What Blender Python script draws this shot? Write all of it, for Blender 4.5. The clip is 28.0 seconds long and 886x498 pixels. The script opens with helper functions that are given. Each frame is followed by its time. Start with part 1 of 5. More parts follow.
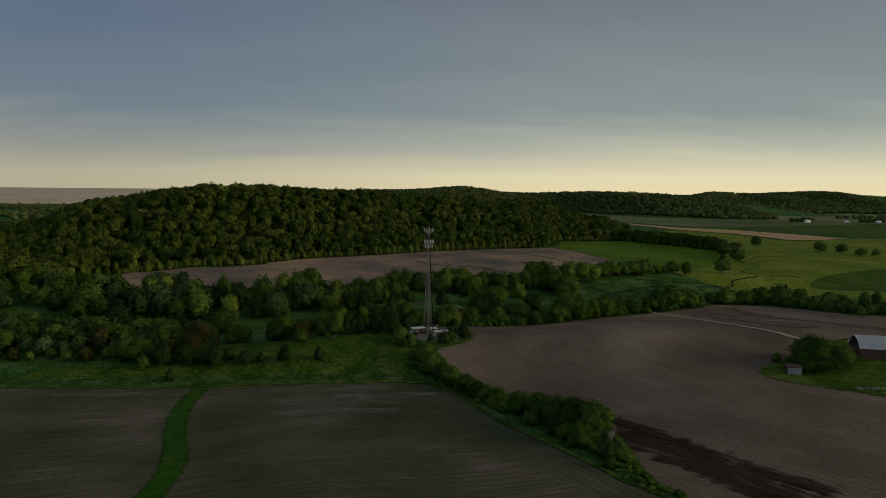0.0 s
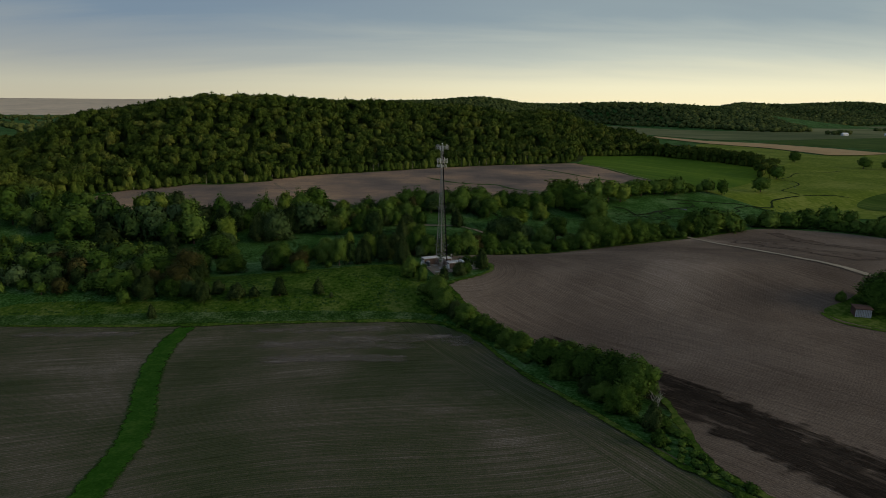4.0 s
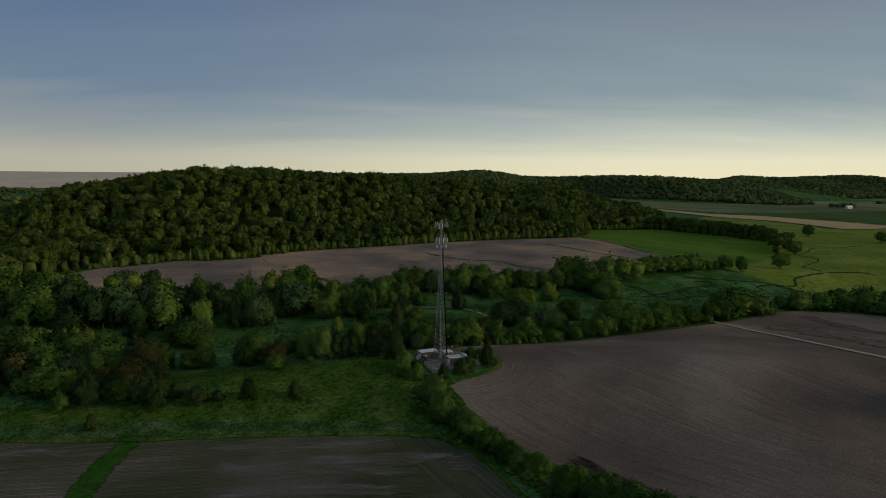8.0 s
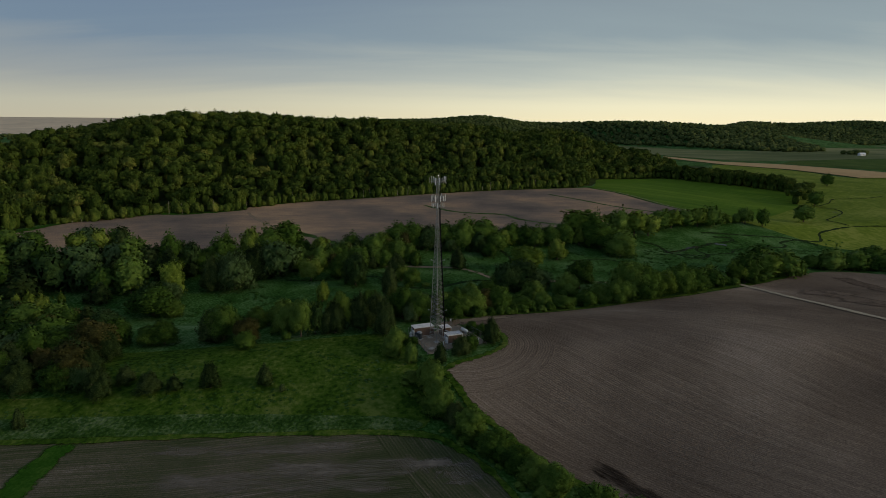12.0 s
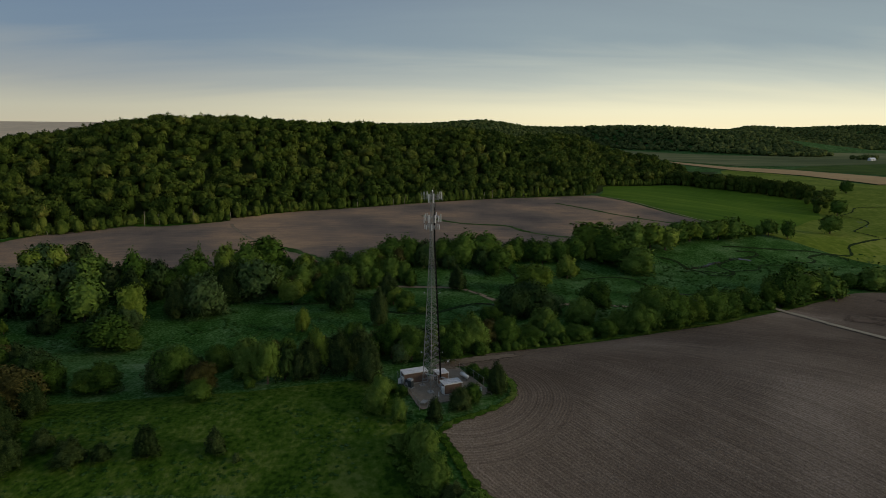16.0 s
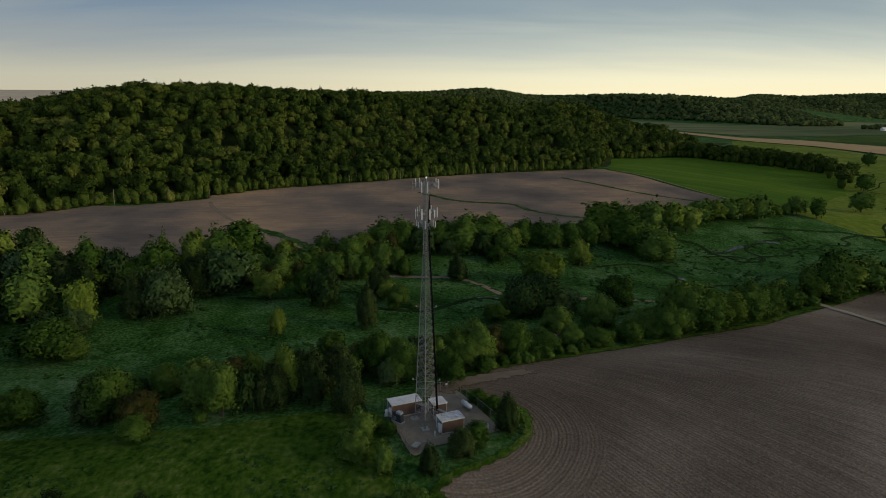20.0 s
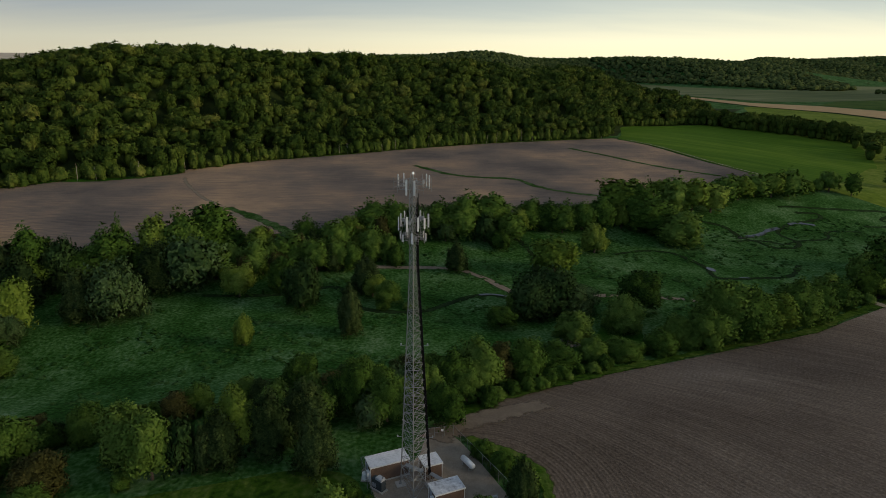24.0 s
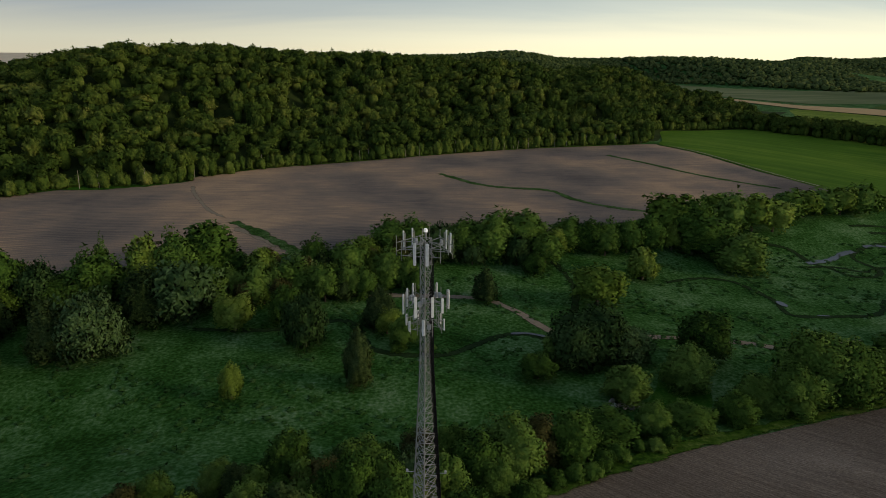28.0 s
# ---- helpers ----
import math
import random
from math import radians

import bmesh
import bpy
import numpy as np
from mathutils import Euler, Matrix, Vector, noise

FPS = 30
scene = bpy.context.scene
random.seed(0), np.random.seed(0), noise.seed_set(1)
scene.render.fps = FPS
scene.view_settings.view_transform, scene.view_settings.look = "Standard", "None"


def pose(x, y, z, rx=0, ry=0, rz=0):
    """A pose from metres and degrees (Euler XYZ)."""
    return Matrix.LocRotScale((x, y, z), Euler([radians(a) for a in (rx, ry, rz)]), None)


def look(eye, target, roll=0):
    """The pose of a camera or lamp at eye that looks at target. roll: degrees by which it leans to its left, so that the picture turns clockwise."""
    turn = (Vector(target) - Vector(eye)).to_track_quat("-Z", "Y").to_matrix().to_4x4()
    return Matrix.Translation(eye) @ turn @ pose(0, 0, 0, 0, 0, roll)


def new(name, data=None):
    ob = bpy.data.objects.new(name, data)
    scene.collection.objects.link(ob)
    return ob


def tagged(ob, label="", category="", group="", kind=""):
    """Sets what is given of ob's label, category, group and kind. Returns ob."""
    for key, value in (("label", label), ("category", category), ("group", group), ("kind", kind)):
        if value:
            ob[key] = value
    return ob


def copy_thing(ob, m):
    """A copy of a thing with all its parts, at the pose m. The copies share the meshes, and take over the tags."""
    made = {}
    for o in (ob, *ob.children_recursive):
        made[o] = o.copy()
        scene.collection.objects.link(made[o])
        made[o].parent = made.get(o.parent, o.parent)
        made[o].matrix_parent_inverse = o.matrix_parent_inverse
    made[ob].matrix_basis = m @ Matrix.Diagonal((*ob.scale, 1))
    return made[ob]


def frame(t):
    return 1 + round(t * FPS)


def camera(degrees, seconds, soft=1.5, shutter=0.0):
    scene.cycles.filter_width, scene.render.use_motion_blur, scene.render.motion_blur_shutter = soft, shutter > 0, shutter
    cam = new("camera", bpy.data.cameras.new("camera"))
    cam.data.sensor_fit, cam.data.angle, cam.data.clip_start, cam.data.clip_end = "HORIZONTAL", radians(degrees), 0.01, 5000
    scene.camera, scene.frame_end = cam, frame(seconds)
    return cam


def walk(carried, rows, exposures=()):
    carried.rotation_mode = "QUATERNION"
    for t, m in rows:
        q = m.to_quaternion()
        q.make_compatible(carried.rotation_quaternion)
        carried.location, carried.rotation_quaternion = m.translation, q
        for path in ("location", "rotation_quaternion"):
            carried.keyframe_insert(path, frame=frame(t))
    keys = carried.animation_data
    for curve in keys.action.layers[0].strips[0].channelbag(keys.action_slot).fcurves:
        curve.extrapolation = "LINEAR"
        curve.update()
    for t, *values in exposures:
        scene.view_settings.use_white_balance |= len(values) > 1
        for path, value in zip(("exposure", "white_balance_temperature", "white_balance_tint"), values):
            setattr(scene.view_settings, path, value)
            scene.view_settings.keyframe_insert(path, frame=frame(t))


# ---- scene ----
cam = camera(71.0, 28.0, soft=0.8)
PATH = [  # seconds, x, y, z, tilt, turn
    (0, -1.12, -278.24, 63.78, 85.10, -1.55),
    (0.5, -0.86, -274.22, 63.78, 84.83, -1.55),
    (1, -0.63, -270.16, 63.78, 80.28, -1.64),
    (1.5, -0.42, -265.98, 63.78, 78.08, -1.69),
    (2, -0.24, -261.77, 63.78, 77.03, -1.70),
    (2.5, -0.08, -257.58, 63.78, 77.07, -1.31),
    (3, 0.06, -253.39, 63.78, 77.06, -0.11),
    (3.5, 0.14, -249.20, 63.78, 77.07, -0.10),
    (5.5, 0.53, -232.55, 63.78, 77.17, -0.06),
    (6, 0.58, -228.65, 63.78, 77.21, -0.06),
    (6.5, 0.59, -224.74, 63.78, 77.24, -0.06),
    (7, 0.65, -220.78, 63.78, 77.25, -0.07),
    (7.5, 0.70, -216.50, 63.78, 77.58, -0.06),
    (8, 0.71, -212.24, 63.78, 83.63, 0.04),
    (8.5, 0.83, -208.34, 63.78, 83.81, 0.04),
    (9, 0.98, -204.19, 63.78, 78.79, -0.01),
    (9.5, 1.13, -199.84, 63.78, 78.76, -0.02),
    (10, 1.20, -195.51, 63.78, 78.78, -0.02),
    (10.5, 1.20, -191.35, 63.78, 78.76, -0.02),
    (11, 1.19, -187.28, 63.78, 78.78, -0.03),
    (11.5, 1.24, -183.33, 63.78, 78.77, -0.04),
    (13.5, 2.38, -167.62, 63.78, 78.43, 0.04),
    (14, 2.54, -163.55, 63.78, 75.34, 0.02),
    (14.5, 2.66, -159.31, 63.78, 75.15, 0.02),
    (15, 2.71, -154.89, 63.78, 75.14, 0.01),
    (15.5, 2.70, -150.63, 63.78, 77.44, 0.05),
    (16, 2.70, -146.57, 63.78, 79.15, 0.04),
    (16.5, 2.78, -142.43, 63.78, 77.55, 0.01),
    (17, 2.87, -138.22, 63.78, 76.35, -0.00),
    (17.5, 2.99, -133.97, 63.78, 76.35, -0.02),
    (18, 3.06, -129.81, 63.78, 76.36, -0.01),
    (18.5, 3.11, -125.76, 63.78, 76.36, -0.02),
    (19, 3.09, -121.75, 63.78, 76.38, -0.03),
    (19.5, 3.06, -117.61, 63.78, 76.38, -0.02),
    (20, 3.02, -113.58, 63.78, 76.38, -0.07),
    (20.5, 2.94, -109.50, 63.78, 76.37, -0.09),
    (21, 2.89, -105.61, 63.78, 76.03, -0.12),
    (21.5, 2.88, -101.69, 63.78, 73.20, -0.19),
    (23.5, 3.70, -85.25, 63.78, 73.23, -0.15),
    (24, 3.82, -81.23, 63.78, 73.22, -0.15),
    (24.5, 3.89, -77.25, 63.78, 73.20, 1.41),
    (25, 3.89, -73.18, 63.78, 73.18, 2.10),
    (25.5, 3.77, -69.20, 63.78, 73.18, 2.20),
    (26, 3.65, -65.14, 63.78, 73.20, 2.17),
    (26.5, 3.56, -61.02, 63.78, 73.19, 2.18),
    (27, 3.57, -57.09, 63.78, 73.22, 2.16),
    (27.5, 3.64, -54.02, 63.78, 73.24, 2.14),
    (28, 3.69, -52.15, 63.78, 73.20, 2.38),
]
ROLL = 0.49
walk(cam, [(t, pose(x, y, z, 0, 0, turn) @ pose(0, 0, 0, tilt, 0, 0) @ pose(0, 0, 0, 0, 0, ROLL)) for t, x, y, z, tilt, turn in PATH],
     [(0, 0.04, 7050, 10), (0.5, 0.04, 7050, 10), (1, 0.24, 6700, 10), (1.5, 0.33, 6500, 10), (2, 0.34, 6500, 10), (7.5, 0.34, 6500, 10), (8, 0.16, 6300, 10), (8.5, 0.16, 6300, 10), (9, 0.27, 6600, 10), (9.6, 0.28, 6480, 10), (13.5, 0.32, 6500, 10), (20, 0.4, 6500, 10), (24, 0.6, 6500, 10), (28, 0.63, 6500, 10)])

# ---- world and light ----
world = bpy.data.worlds.new("evening_sky")
scene.world = world
world.use_nodes = True
wn, wl = world.node_tree.nodes, world.node_tree.links
wn.clear()


def wnode(kind, **values):
    n = wn.new(kind)
    for key, value in values.items():
        n.inputs[key].default_value = value
    return n


def ramp_of(node, stops):
    r = node.color_ramp
    while len(r.elements) > 1:
        r.elements.remove(r.elements[-1])
    r.elements[0].position, r.elements[0].color = stops[0][0], (*stops[0][1], 1)
    for place, colour in stops[1:]:
        r.elements.new(place).color = (*colour, 1)


SUN_AZ, SUN_EL = 102.0, 14.0  # degrees right of the flight line, degrees above the ground
sky = wn.new("ShaderNodeTexSky")
sky.sky_type, sky.sun_disc = "NISHITA", False
sky.sun_elevation, sky.sun_rotation = radians(SUN_EL), radians(SUN_AZ)
coord = wn.new("ShaderNodeTexCoord")
split = wn.new("ShaderNodeSeparateXYZ")
wl.new(coord.outputs["Generated"], split.inputs[0])
# long flat streaks of cloud, drawn out towards the horizon
lift = wnode("ShaderNodeMath")
lift.operation = "ADD"
lift.inputs[1].default_value = 0.16
wl.new(split.outputs["Z"], lift.inputs[0])
flat = wn.new("ShaderNodeVectorMath")
flat.operation = "DIVIDE"
both = wn.new("ShaderNodeCombineXYZ")
for i in range(3):
    wl.new(lift.outputs[0], both.inputs[i])
wl.new(coord.outputs["Generated"], flat.inputs[0])
wl.new(both.outputs[0], flat.inputs[1])
turned = wn.new("ShaderNodeMapping")
turned.inputs["Rotation"].default_value = (0, 0, radians(-28))
turned.inputs["Scale"].default_value = (0.35, 1.3, 1)
wl.new(flat.outputs[0], turned.inputs["Vector"])
streak = wnode("ShaderNodeTexNoise", Scale=1.5, Detail=6.0, Roughness=0.55, Distortion=0.4)
wl.new(turned.outputs[0], streak.inputs["Vector"])
shift = wnode("ShaderNodeMath")
shift.operation = "MULTIPLY_ADD"
shift.inputs[1].default_value, shift.inputs[2].default_value = 0.15, -0.075
wl.new(streak.outputs["Fac"], shift.inputs[0])
fade = wnode("ShaderNodeMath")
fade.operation = "MULTIPLY"
wl.new(shift.outputs[0], fade.inputs[0])
near_h = wn.new("ShaderNodeMapRange")
near_h.inputs[1].default_value, near_h.inputs[2].default_value = 0.02, 0.2
wl.new(split.outputs["Z"], near_h.inputs[0])
wl.new(near_h.outputs[0], fade.inputs[1])
level = wnode("ShaderNodeMath")
level.operation = "ADD"
wl.new(split.outputs["Z"], level.inputs[0])
wl.new(fade.outputs[0], level.inputs[1])
cold = wn.new("ShaderNodeValToRGB")
ramp_of(cold, [(0.0, (0.45, 0.41, 0.30)), (0.03, (0.415, 0.405, 0.32)), (0.07, (0.262, 0.285, 0.288)), (0.13, (0.142, 0.2, 0.268)), (0.25, (0.102, 0.154, 0.246)), (0.42, (0.092, 0.13, 0.192)), (0.6, (0.1, 0.135, 0.19)), (1.0, (0.115, 0.14, 0.18))])
warm = wn.new("ShaderNodeValToRGB")
ramp_of(warm, [(0.0, (0.82, 0.72, 0.45)), (0.03, (0.76, 0.715, 0.5)), (0.07, (0.46, 0.49, 0.425)), (0.13, (0.24, 0.298, 0.32)), (0.3, (0.158, 0.196, 0.24)), (0.5, (0.138, 0.163, 0.2)), (1.0, (0.115, 0.14, 0.18))])
for r in (cold, warm):
    wl.new(level.outputs[0], r.inputs["Fac"])
aim = wn.new("ShaderNodeVectorMath")
aim.operation = "DOT_PRODUCT"
GLOW_AZ = 76.0  # the clear strip below the cloud
aim.inputs[1].default_value = (math.sin(radians(GLOW_AZ)), math.cos(radians(GLOW_AZ)), 0)
wl.new(coord.outputs["Generated"], aim.inputs[0])
side = wn.new("ShaderNodeMapRange")
side.interpolation_type = "SMOOTHSTEP"
side.inputs[1].default_value, side.inputs[2].default_value = -0.4, 0.62
wl.new(aim.outputs["Value"], side.inputs[0])
cloud = wn.new("ShaderNodeMix")
cloud.data_type = "RGBA"
wl.new(side.outputs[0], cloud.inputs["Factor"])
wl.new(cold.outputs[0], cloud.inputs[6])
wl.new(warm.outputs[0], cloud.inputs[7])
rear = wn.new("ShaderNodeMapRange")
rear.interpolation_type = "SMOOTHSTEP"
rear.inputs[1].default_value, rear.inputs[2].default_value, rear.inputs[3].default_value, rear.inputs[4].default_value = 0.1, -0.9, 1.0, 1.4
wl.new(split.outputs["Y"], rear.inputs[0])
under = wn.new("ShaderNodeBackground")
under.inputs["Strength"].default_value = 0.05
wl.new(sky.outputs[0], under.inputs["Color"])
over = wn.new("ShaderNodeBackground")
wl.new(rear.outputs[0], over.inputs["Strength"])
wl.new(cloud.outputs[2], over.inputs["Color"])
layer = wn.new("ShaderNodeMixShader")
layer.inputs[0].default_value = 0.93
wl.new(under.outputs[0], layer.inputs[1])
wl.new(over.outputs[0], layer.inputs[2])
wout = wn.new("ShaderNodeOutputWorld")
wl.new(layer.outputs[0], wout.inputs[0])

sun = new("sun", bpy.data.lights.new("sun", "SUN"))
sun.data.energy, sun.data.angle, sun.data.color = 1.1, radians(22), (1.0, 0.82, 0.55)
s_az, s_el = radians(SUN_AZ), radians(SUN_EL)
sun.matrix_world = look((300, 300, 200), (300 - math.sin(s_az) * math.cos(s_el), 300 - math.cos(s_az) * math.cos(s_el), 200 - math.sin(s_el)))


# ---- materials ----
def material(name, stops, scale=0.2, fine=2.0, rough=0.9, bump=0.3, bump_scale=3.0, stretch=None, turn=0.0, metal=0.0, per_object=0.0, specular=0.03, bump_depth=0.1, sprays=0.0, detail=5, harsh=0.6, tone=0.0):
    """A surface whose colour runs through stops, by broad noise with fine noise on it. stretch and turn draw it out along one way."""
    m = bpy.data.materials.new(name)
    m.use_nodes = True
    n, l = m.node_tree.nodes, m.node_tree.links
    p = n["Principled BSDF"]
    p.inputs["Roughness"].default_value, p.inputs["Metallic"].default_value = rough, metal
    p.inputs["Specular IOR Level"].default_value = specular
    where = n.new("ShaderNodeNewGeometry").outputs["Position"]
    if stretch or turn:
        mp = n.new("ShaderNodeMapping")
        mp.inputs["Rotation"].default_value = (0, 0, radians(turn))
        mp2 = n.new("ShaderNodeMapping")
        mp2.inputs["Scale"].default_value = stretch or (1, 1, 1)
        l.new(where, mp.inputs["Vector"])
        l.new(mp.outputs[0], mp2.inputs["Vector"])
        drawn = mp2.outputs[0]
    else:
        drawn = where
    a, b = n.new("ShaderNodeTexNoise"), n.new("ShaderNodeTexNoise")
    a.inputs["Scale"].default_value, a.inputs["Detail"].default_value, a.inputs["Roughness"].default_value = scale, detail, harsh
    b.inputs["Scale"].default_value, b.inputs["Detail"].default_value = fine, 4
    l.new(where, a.inputs["Vector"])
    l.new(drawn, b.inputs["Vector"])
    mix = n.new("ShaderNodeMath")
    mix.operation = "MULTIPLY_ADD"
    mix.inputs[1].default_value = 0.45
    half = n.new("ShaderNodeMath")
    half.operation = "MULTIPLY"
    half.inputs[1].default_value = 0.55
    l.new(a.outputs["Fac"], half.inputs[0])
    l.new(b.outputs["Fac"], mix.inputs[0])
    l.new(half.outputs[0], mix.inputs[2])
    value = mix.outputs[0]
    if per_object:
        info = n.new("ShaderNodeObjectInfo")
        add = n.new("ShaderNodeMath")
        add.operation = "MULTIPLY_ADD"
        add.inputs[1].default_value = per_object
        l.new(info.outputs["Random"], add.inputs[0])
        less = n.new("ShaderNodeMath")
        less.operation = "SUBTRACT"
        less.inputs[1].default_value = per_object / 2
        l.new(value, less.inputs[0])
        l.new(less.outputs[0], add.inputs[2])
        value = add.outputs[0]
    if sprays:
        geo = n.new("ShaderNodeNewGeometry")
        add = n.new("ShaderNodeMath")
        add.operation = "MULTIPLY_ADD"
        add.inputs[1].default_value = sprays
        l.new(geo.outputs["Random Per Island"], add.inputs[0])
        less = n.new("ShaderNodeMath")
        less.operation = "SUBTRACT"
        less.inputs[1].default_value = sprays / 2
        l.new(value, less.inputs[0])
        l.new(less.outputs[0], add.inputs[2])
        value = add.outputs[0]
    if tone:
        own = n.new("ShaderNodeAttribute")
        own.attribute_name = "tone"
        add = n.new("ShaderNodeMath")
        add.operation = "MULTIPLY_ADD"
        add.inputs[1].default_value = tone
        l.new(own.outputs["Fac"], add.inputs[0])
        less = n.new("ShaderNodeMath")
        less.operation = "SUBTRACT"
        less.inputs[1].default_value = tone / 2
        l.new(value, less.inputs[0])
        l.new(less.outputs[0], add.inputs[2])
        value = add.outputs[0]
    ramp = n.new("ShaderNodeValToRGB")
    ramp_of(ramp, stops)
    l.new(value, ramp.inputs["Fac"])
    l.new(ramp.outputs[0], p.inputs["Base Color"])
    if bump:
        c = n.new("ShaderNodeTexNoise")
        c.inputs["Scale"].default_value, c.inputs["Detail"].default_value = bump_scale, 5
        l.new(drawn, c.inputs["Vector"])
        bp = n.new("ShaderNodeBump")
        bp.inputs["Strength"].default_value, bp.inputs["Distance"].default_value = bump, bump_depth
        l.new(c.outputs["Fac"], bp.inputs["Height"])
        l.new(bp.outputs[0], p.inputs["Normal"])
    return m


def shade(c, k):
    return tuple(v * k for v in c)


def ramp3(c, low=0.6, high=1.4):
    return [(0.3, shade(c, low)), (0.5, c), (0.7, shade(c, high))]


def tilled(name, stops, turn, spacing=0.76, wander=8.0, wander_scale=0.012, headland=None, hem=None, weights=(0.07, 0.44, 0.42, 0.34), contrast=1.5, broad=0.03):
    """Worked soil: rows along one way, streaks left by the implements, clods and broad changes. headland: x, y and reach of a corner that the rows go round."""
    m = bpy.data.materials.new(name)
    m.use_nodes = True
    n, l = m.node_tree.nodes, m.node_tree.links
    p = n["Principled BSDF"]
    p.inputs["Roughness"].default_value, p.inputs["Specular IOR Level"].default_value = 0.95, 0.03

    def calc(op, a, b=0.0, c=0.0):
        q = n.new("ShaderNodeMath")
        q.operation = op
        for i, v in enumerate((a, b, c)):
            if isinstance(v, (int, float)):
                q.inputs[i].default_value = v
            else:
                l.new(v, q.inputs[i])
        return q.outputs[0]

    def grain(vector, scale, detail, rough=0.6):
        q = n.new("ShaderNodeTexNoise")
        q.inputs["Scale"].default_value, q.inputs["Detail"].default_value, q.inputs["Roughness"].default_value = scale, detail, rough
        l.new(vector, q.inputs["Vector"])
        return q.outputs["Fac"]

    where = n.new("ShaderNodeNewGeometry").outputs["Position"]
    mp = n.new("ShaderNodeMapping")
    mp.inputs["Rotation"].default_value = (0, 0, radians(-turn))
    l.new(where, mp.inputs["Vector"])
    xyz = n.new("ShaderNodeSeparateXYZ")
    l.new(mp.outputs[0], xyz.inputs[0])
    along = xyz.outputs["X"]
    across = calc("MULTIPLY_ADD", grain(where, wander_scale, 1), wander, xyz.outputs["Y"])
    across = calc("MULTIPLY_ADD", grain(where, 0.5, 3), 0.7, across)
    if headland:
        gap = n.new("ShaderNodeVectorMath")
        gap.operation = "DISTANCE"
        flatten = n.new("ShaderNodeVectorMath")
        flatten.operation = "MULTIPLY"
        flatten.inputs[1].default_value = (1, 1, 0)
        l.new(where, flatten.inputs[0])
        l.new(flatten.outputs[0], gap.inputs[0])
        gap.inputs[1].default_value = (headland[0], headland[1], 0)
        near = calc("LESS_THAN", calc("MULTIPLY_ADD", grain(where, 0.05, 2), 5.0, gap.outputs["Value"]), headland[2] + 2.5)
        back = calc("SUBTRACT", gap.outputs["Value"], across)
        across = calc("MULTIPLY_ADD", near, back, across)
        along = calc("MULTIPLY", along, calc("SUBTRACT", 1.0, near))
    if hem:
        turned = n.new("ShaderNodeMapping")
        turned.vector_type = "TEXTURE"
        turned.inputs["Location"].default_value, turned.inputs["Rotation"].default_value = (hem[0], hem[1], 0), (0, 0, radians(hem[2]))
        l.new(where, turned.inputs["Vector"])
        beside = n.new("ShaderNodeSeparateXYZ")
        l.new(turned.outputs[0], beside.inputs[0])
        off = calc("MULTIPLY_ADD", grain(where, 0.05, 2), 5.0, beside.outputs["Y"])
        near = calc("GREATER_THAN", off, -hem[3])
        across = calc("MULTIPLY_ADD", near, calc("SUBTRACT", beside.outputs["Y"], across), across)
        along = calc("MULTIPLY_ADD", near, calc("SUBTRACT", beside.outputs["X"], along), along)
    rows = calc("MULTIPLY_ADD", calc("SINE", calc("MULTIPLY", across, 6.2832 / spacing)), 0.5, 0.5)
    pull = n.new("ShaderNodeCombineXYZ")
    l.new(calc("MULTIPLY", along, 0.03), pull.inputs[0])
    l.new(across, pull.inputs[1])
    value = calc("MULTIPLY", rows, weights[0])
    streaks = grain(pull.outputs[0], 0.9, 6, 0.72)
    clods = grain(where, 2.2, 6, 0.7)
    for w, v in zip(weights[1:], (streaks, clods, grain(where, broad, 6, 0.55))):
        value = calc("MULTIPLY_ADD", v, w, value)
    value = calc("MULTIPLY_ADD", value, contrast / sum(weights), 0.5 - 0.5 * contrast)
    ramp = n.new("ShaderNodeValToRGB")
    ramp_of(ramp, stops)
    l.new(value, ramp.inputs["Fac"])
    l.new(ramp.outputs[0], p.inputs["Base Color"])
    bp = n.new("ShaderNodeBump")
    bp.inputs["Strength"].default_value, bp.inputs["Distance"].default_value = 0.8, 0.25
    l.new(calc("ADD", calc("MULTIPLY", rows, 0.25), clods), bp.inputs["Height"])
    l.new(bp.outputs[0], p.inputs["Normal"])
    return m


M_GRASS = material("rough_grass", [(0.38, (0.015, 0.046, 0.006)), (0.46, (0.029, 0.087, 0.014)), (0.52, (0.053, 0.125, 0.030)), (0.58, (0.090, 0.169, 0.057)), (0.66, (0.156, 0.236, 0.113))], scale=0.055, fine=1.1, bump=0.7, bump_scale=1.1, bump_depth=0.5, detail=8, harsh=0.66)
M_MEADOW = material("meadow_grass", [(0.40, (0.018, 0.046, 0.005)), (0.47, (0.040, 0.088, 0.008)), (0.54, (0.067, 0.114, 0.015)), (0.62, (0.116, 0.155, 0.033))], detail=6, harsh=0.6, scale=0.07, fine=0.7, bump=1.0, bump_scale=1.2, bump_depth=0.4)
M_TALL = material("tall_grass", [(0.40, (0.018, 0.050, 0.007)), (0.49, (0.041, 0.090, 0.017)), (0.58, (0.090, 0.142, 0.050)), (0.66, (0.138, 0.189, 0.086))], scale=0.14, fine=1.2, bump=1.0, bump_scale=1.1, bump_depth=0.8)
M_LANE = material("mown_grass_lane", [(0.36, (0.016, 0.062, 0.004)), (0.5, (0.028, 0.09, 0.008)), (0.64, (0.056, 0.12, 0.016))], scale=0.25, fine=1.5, bump=0.6, bump_scale=2.0)
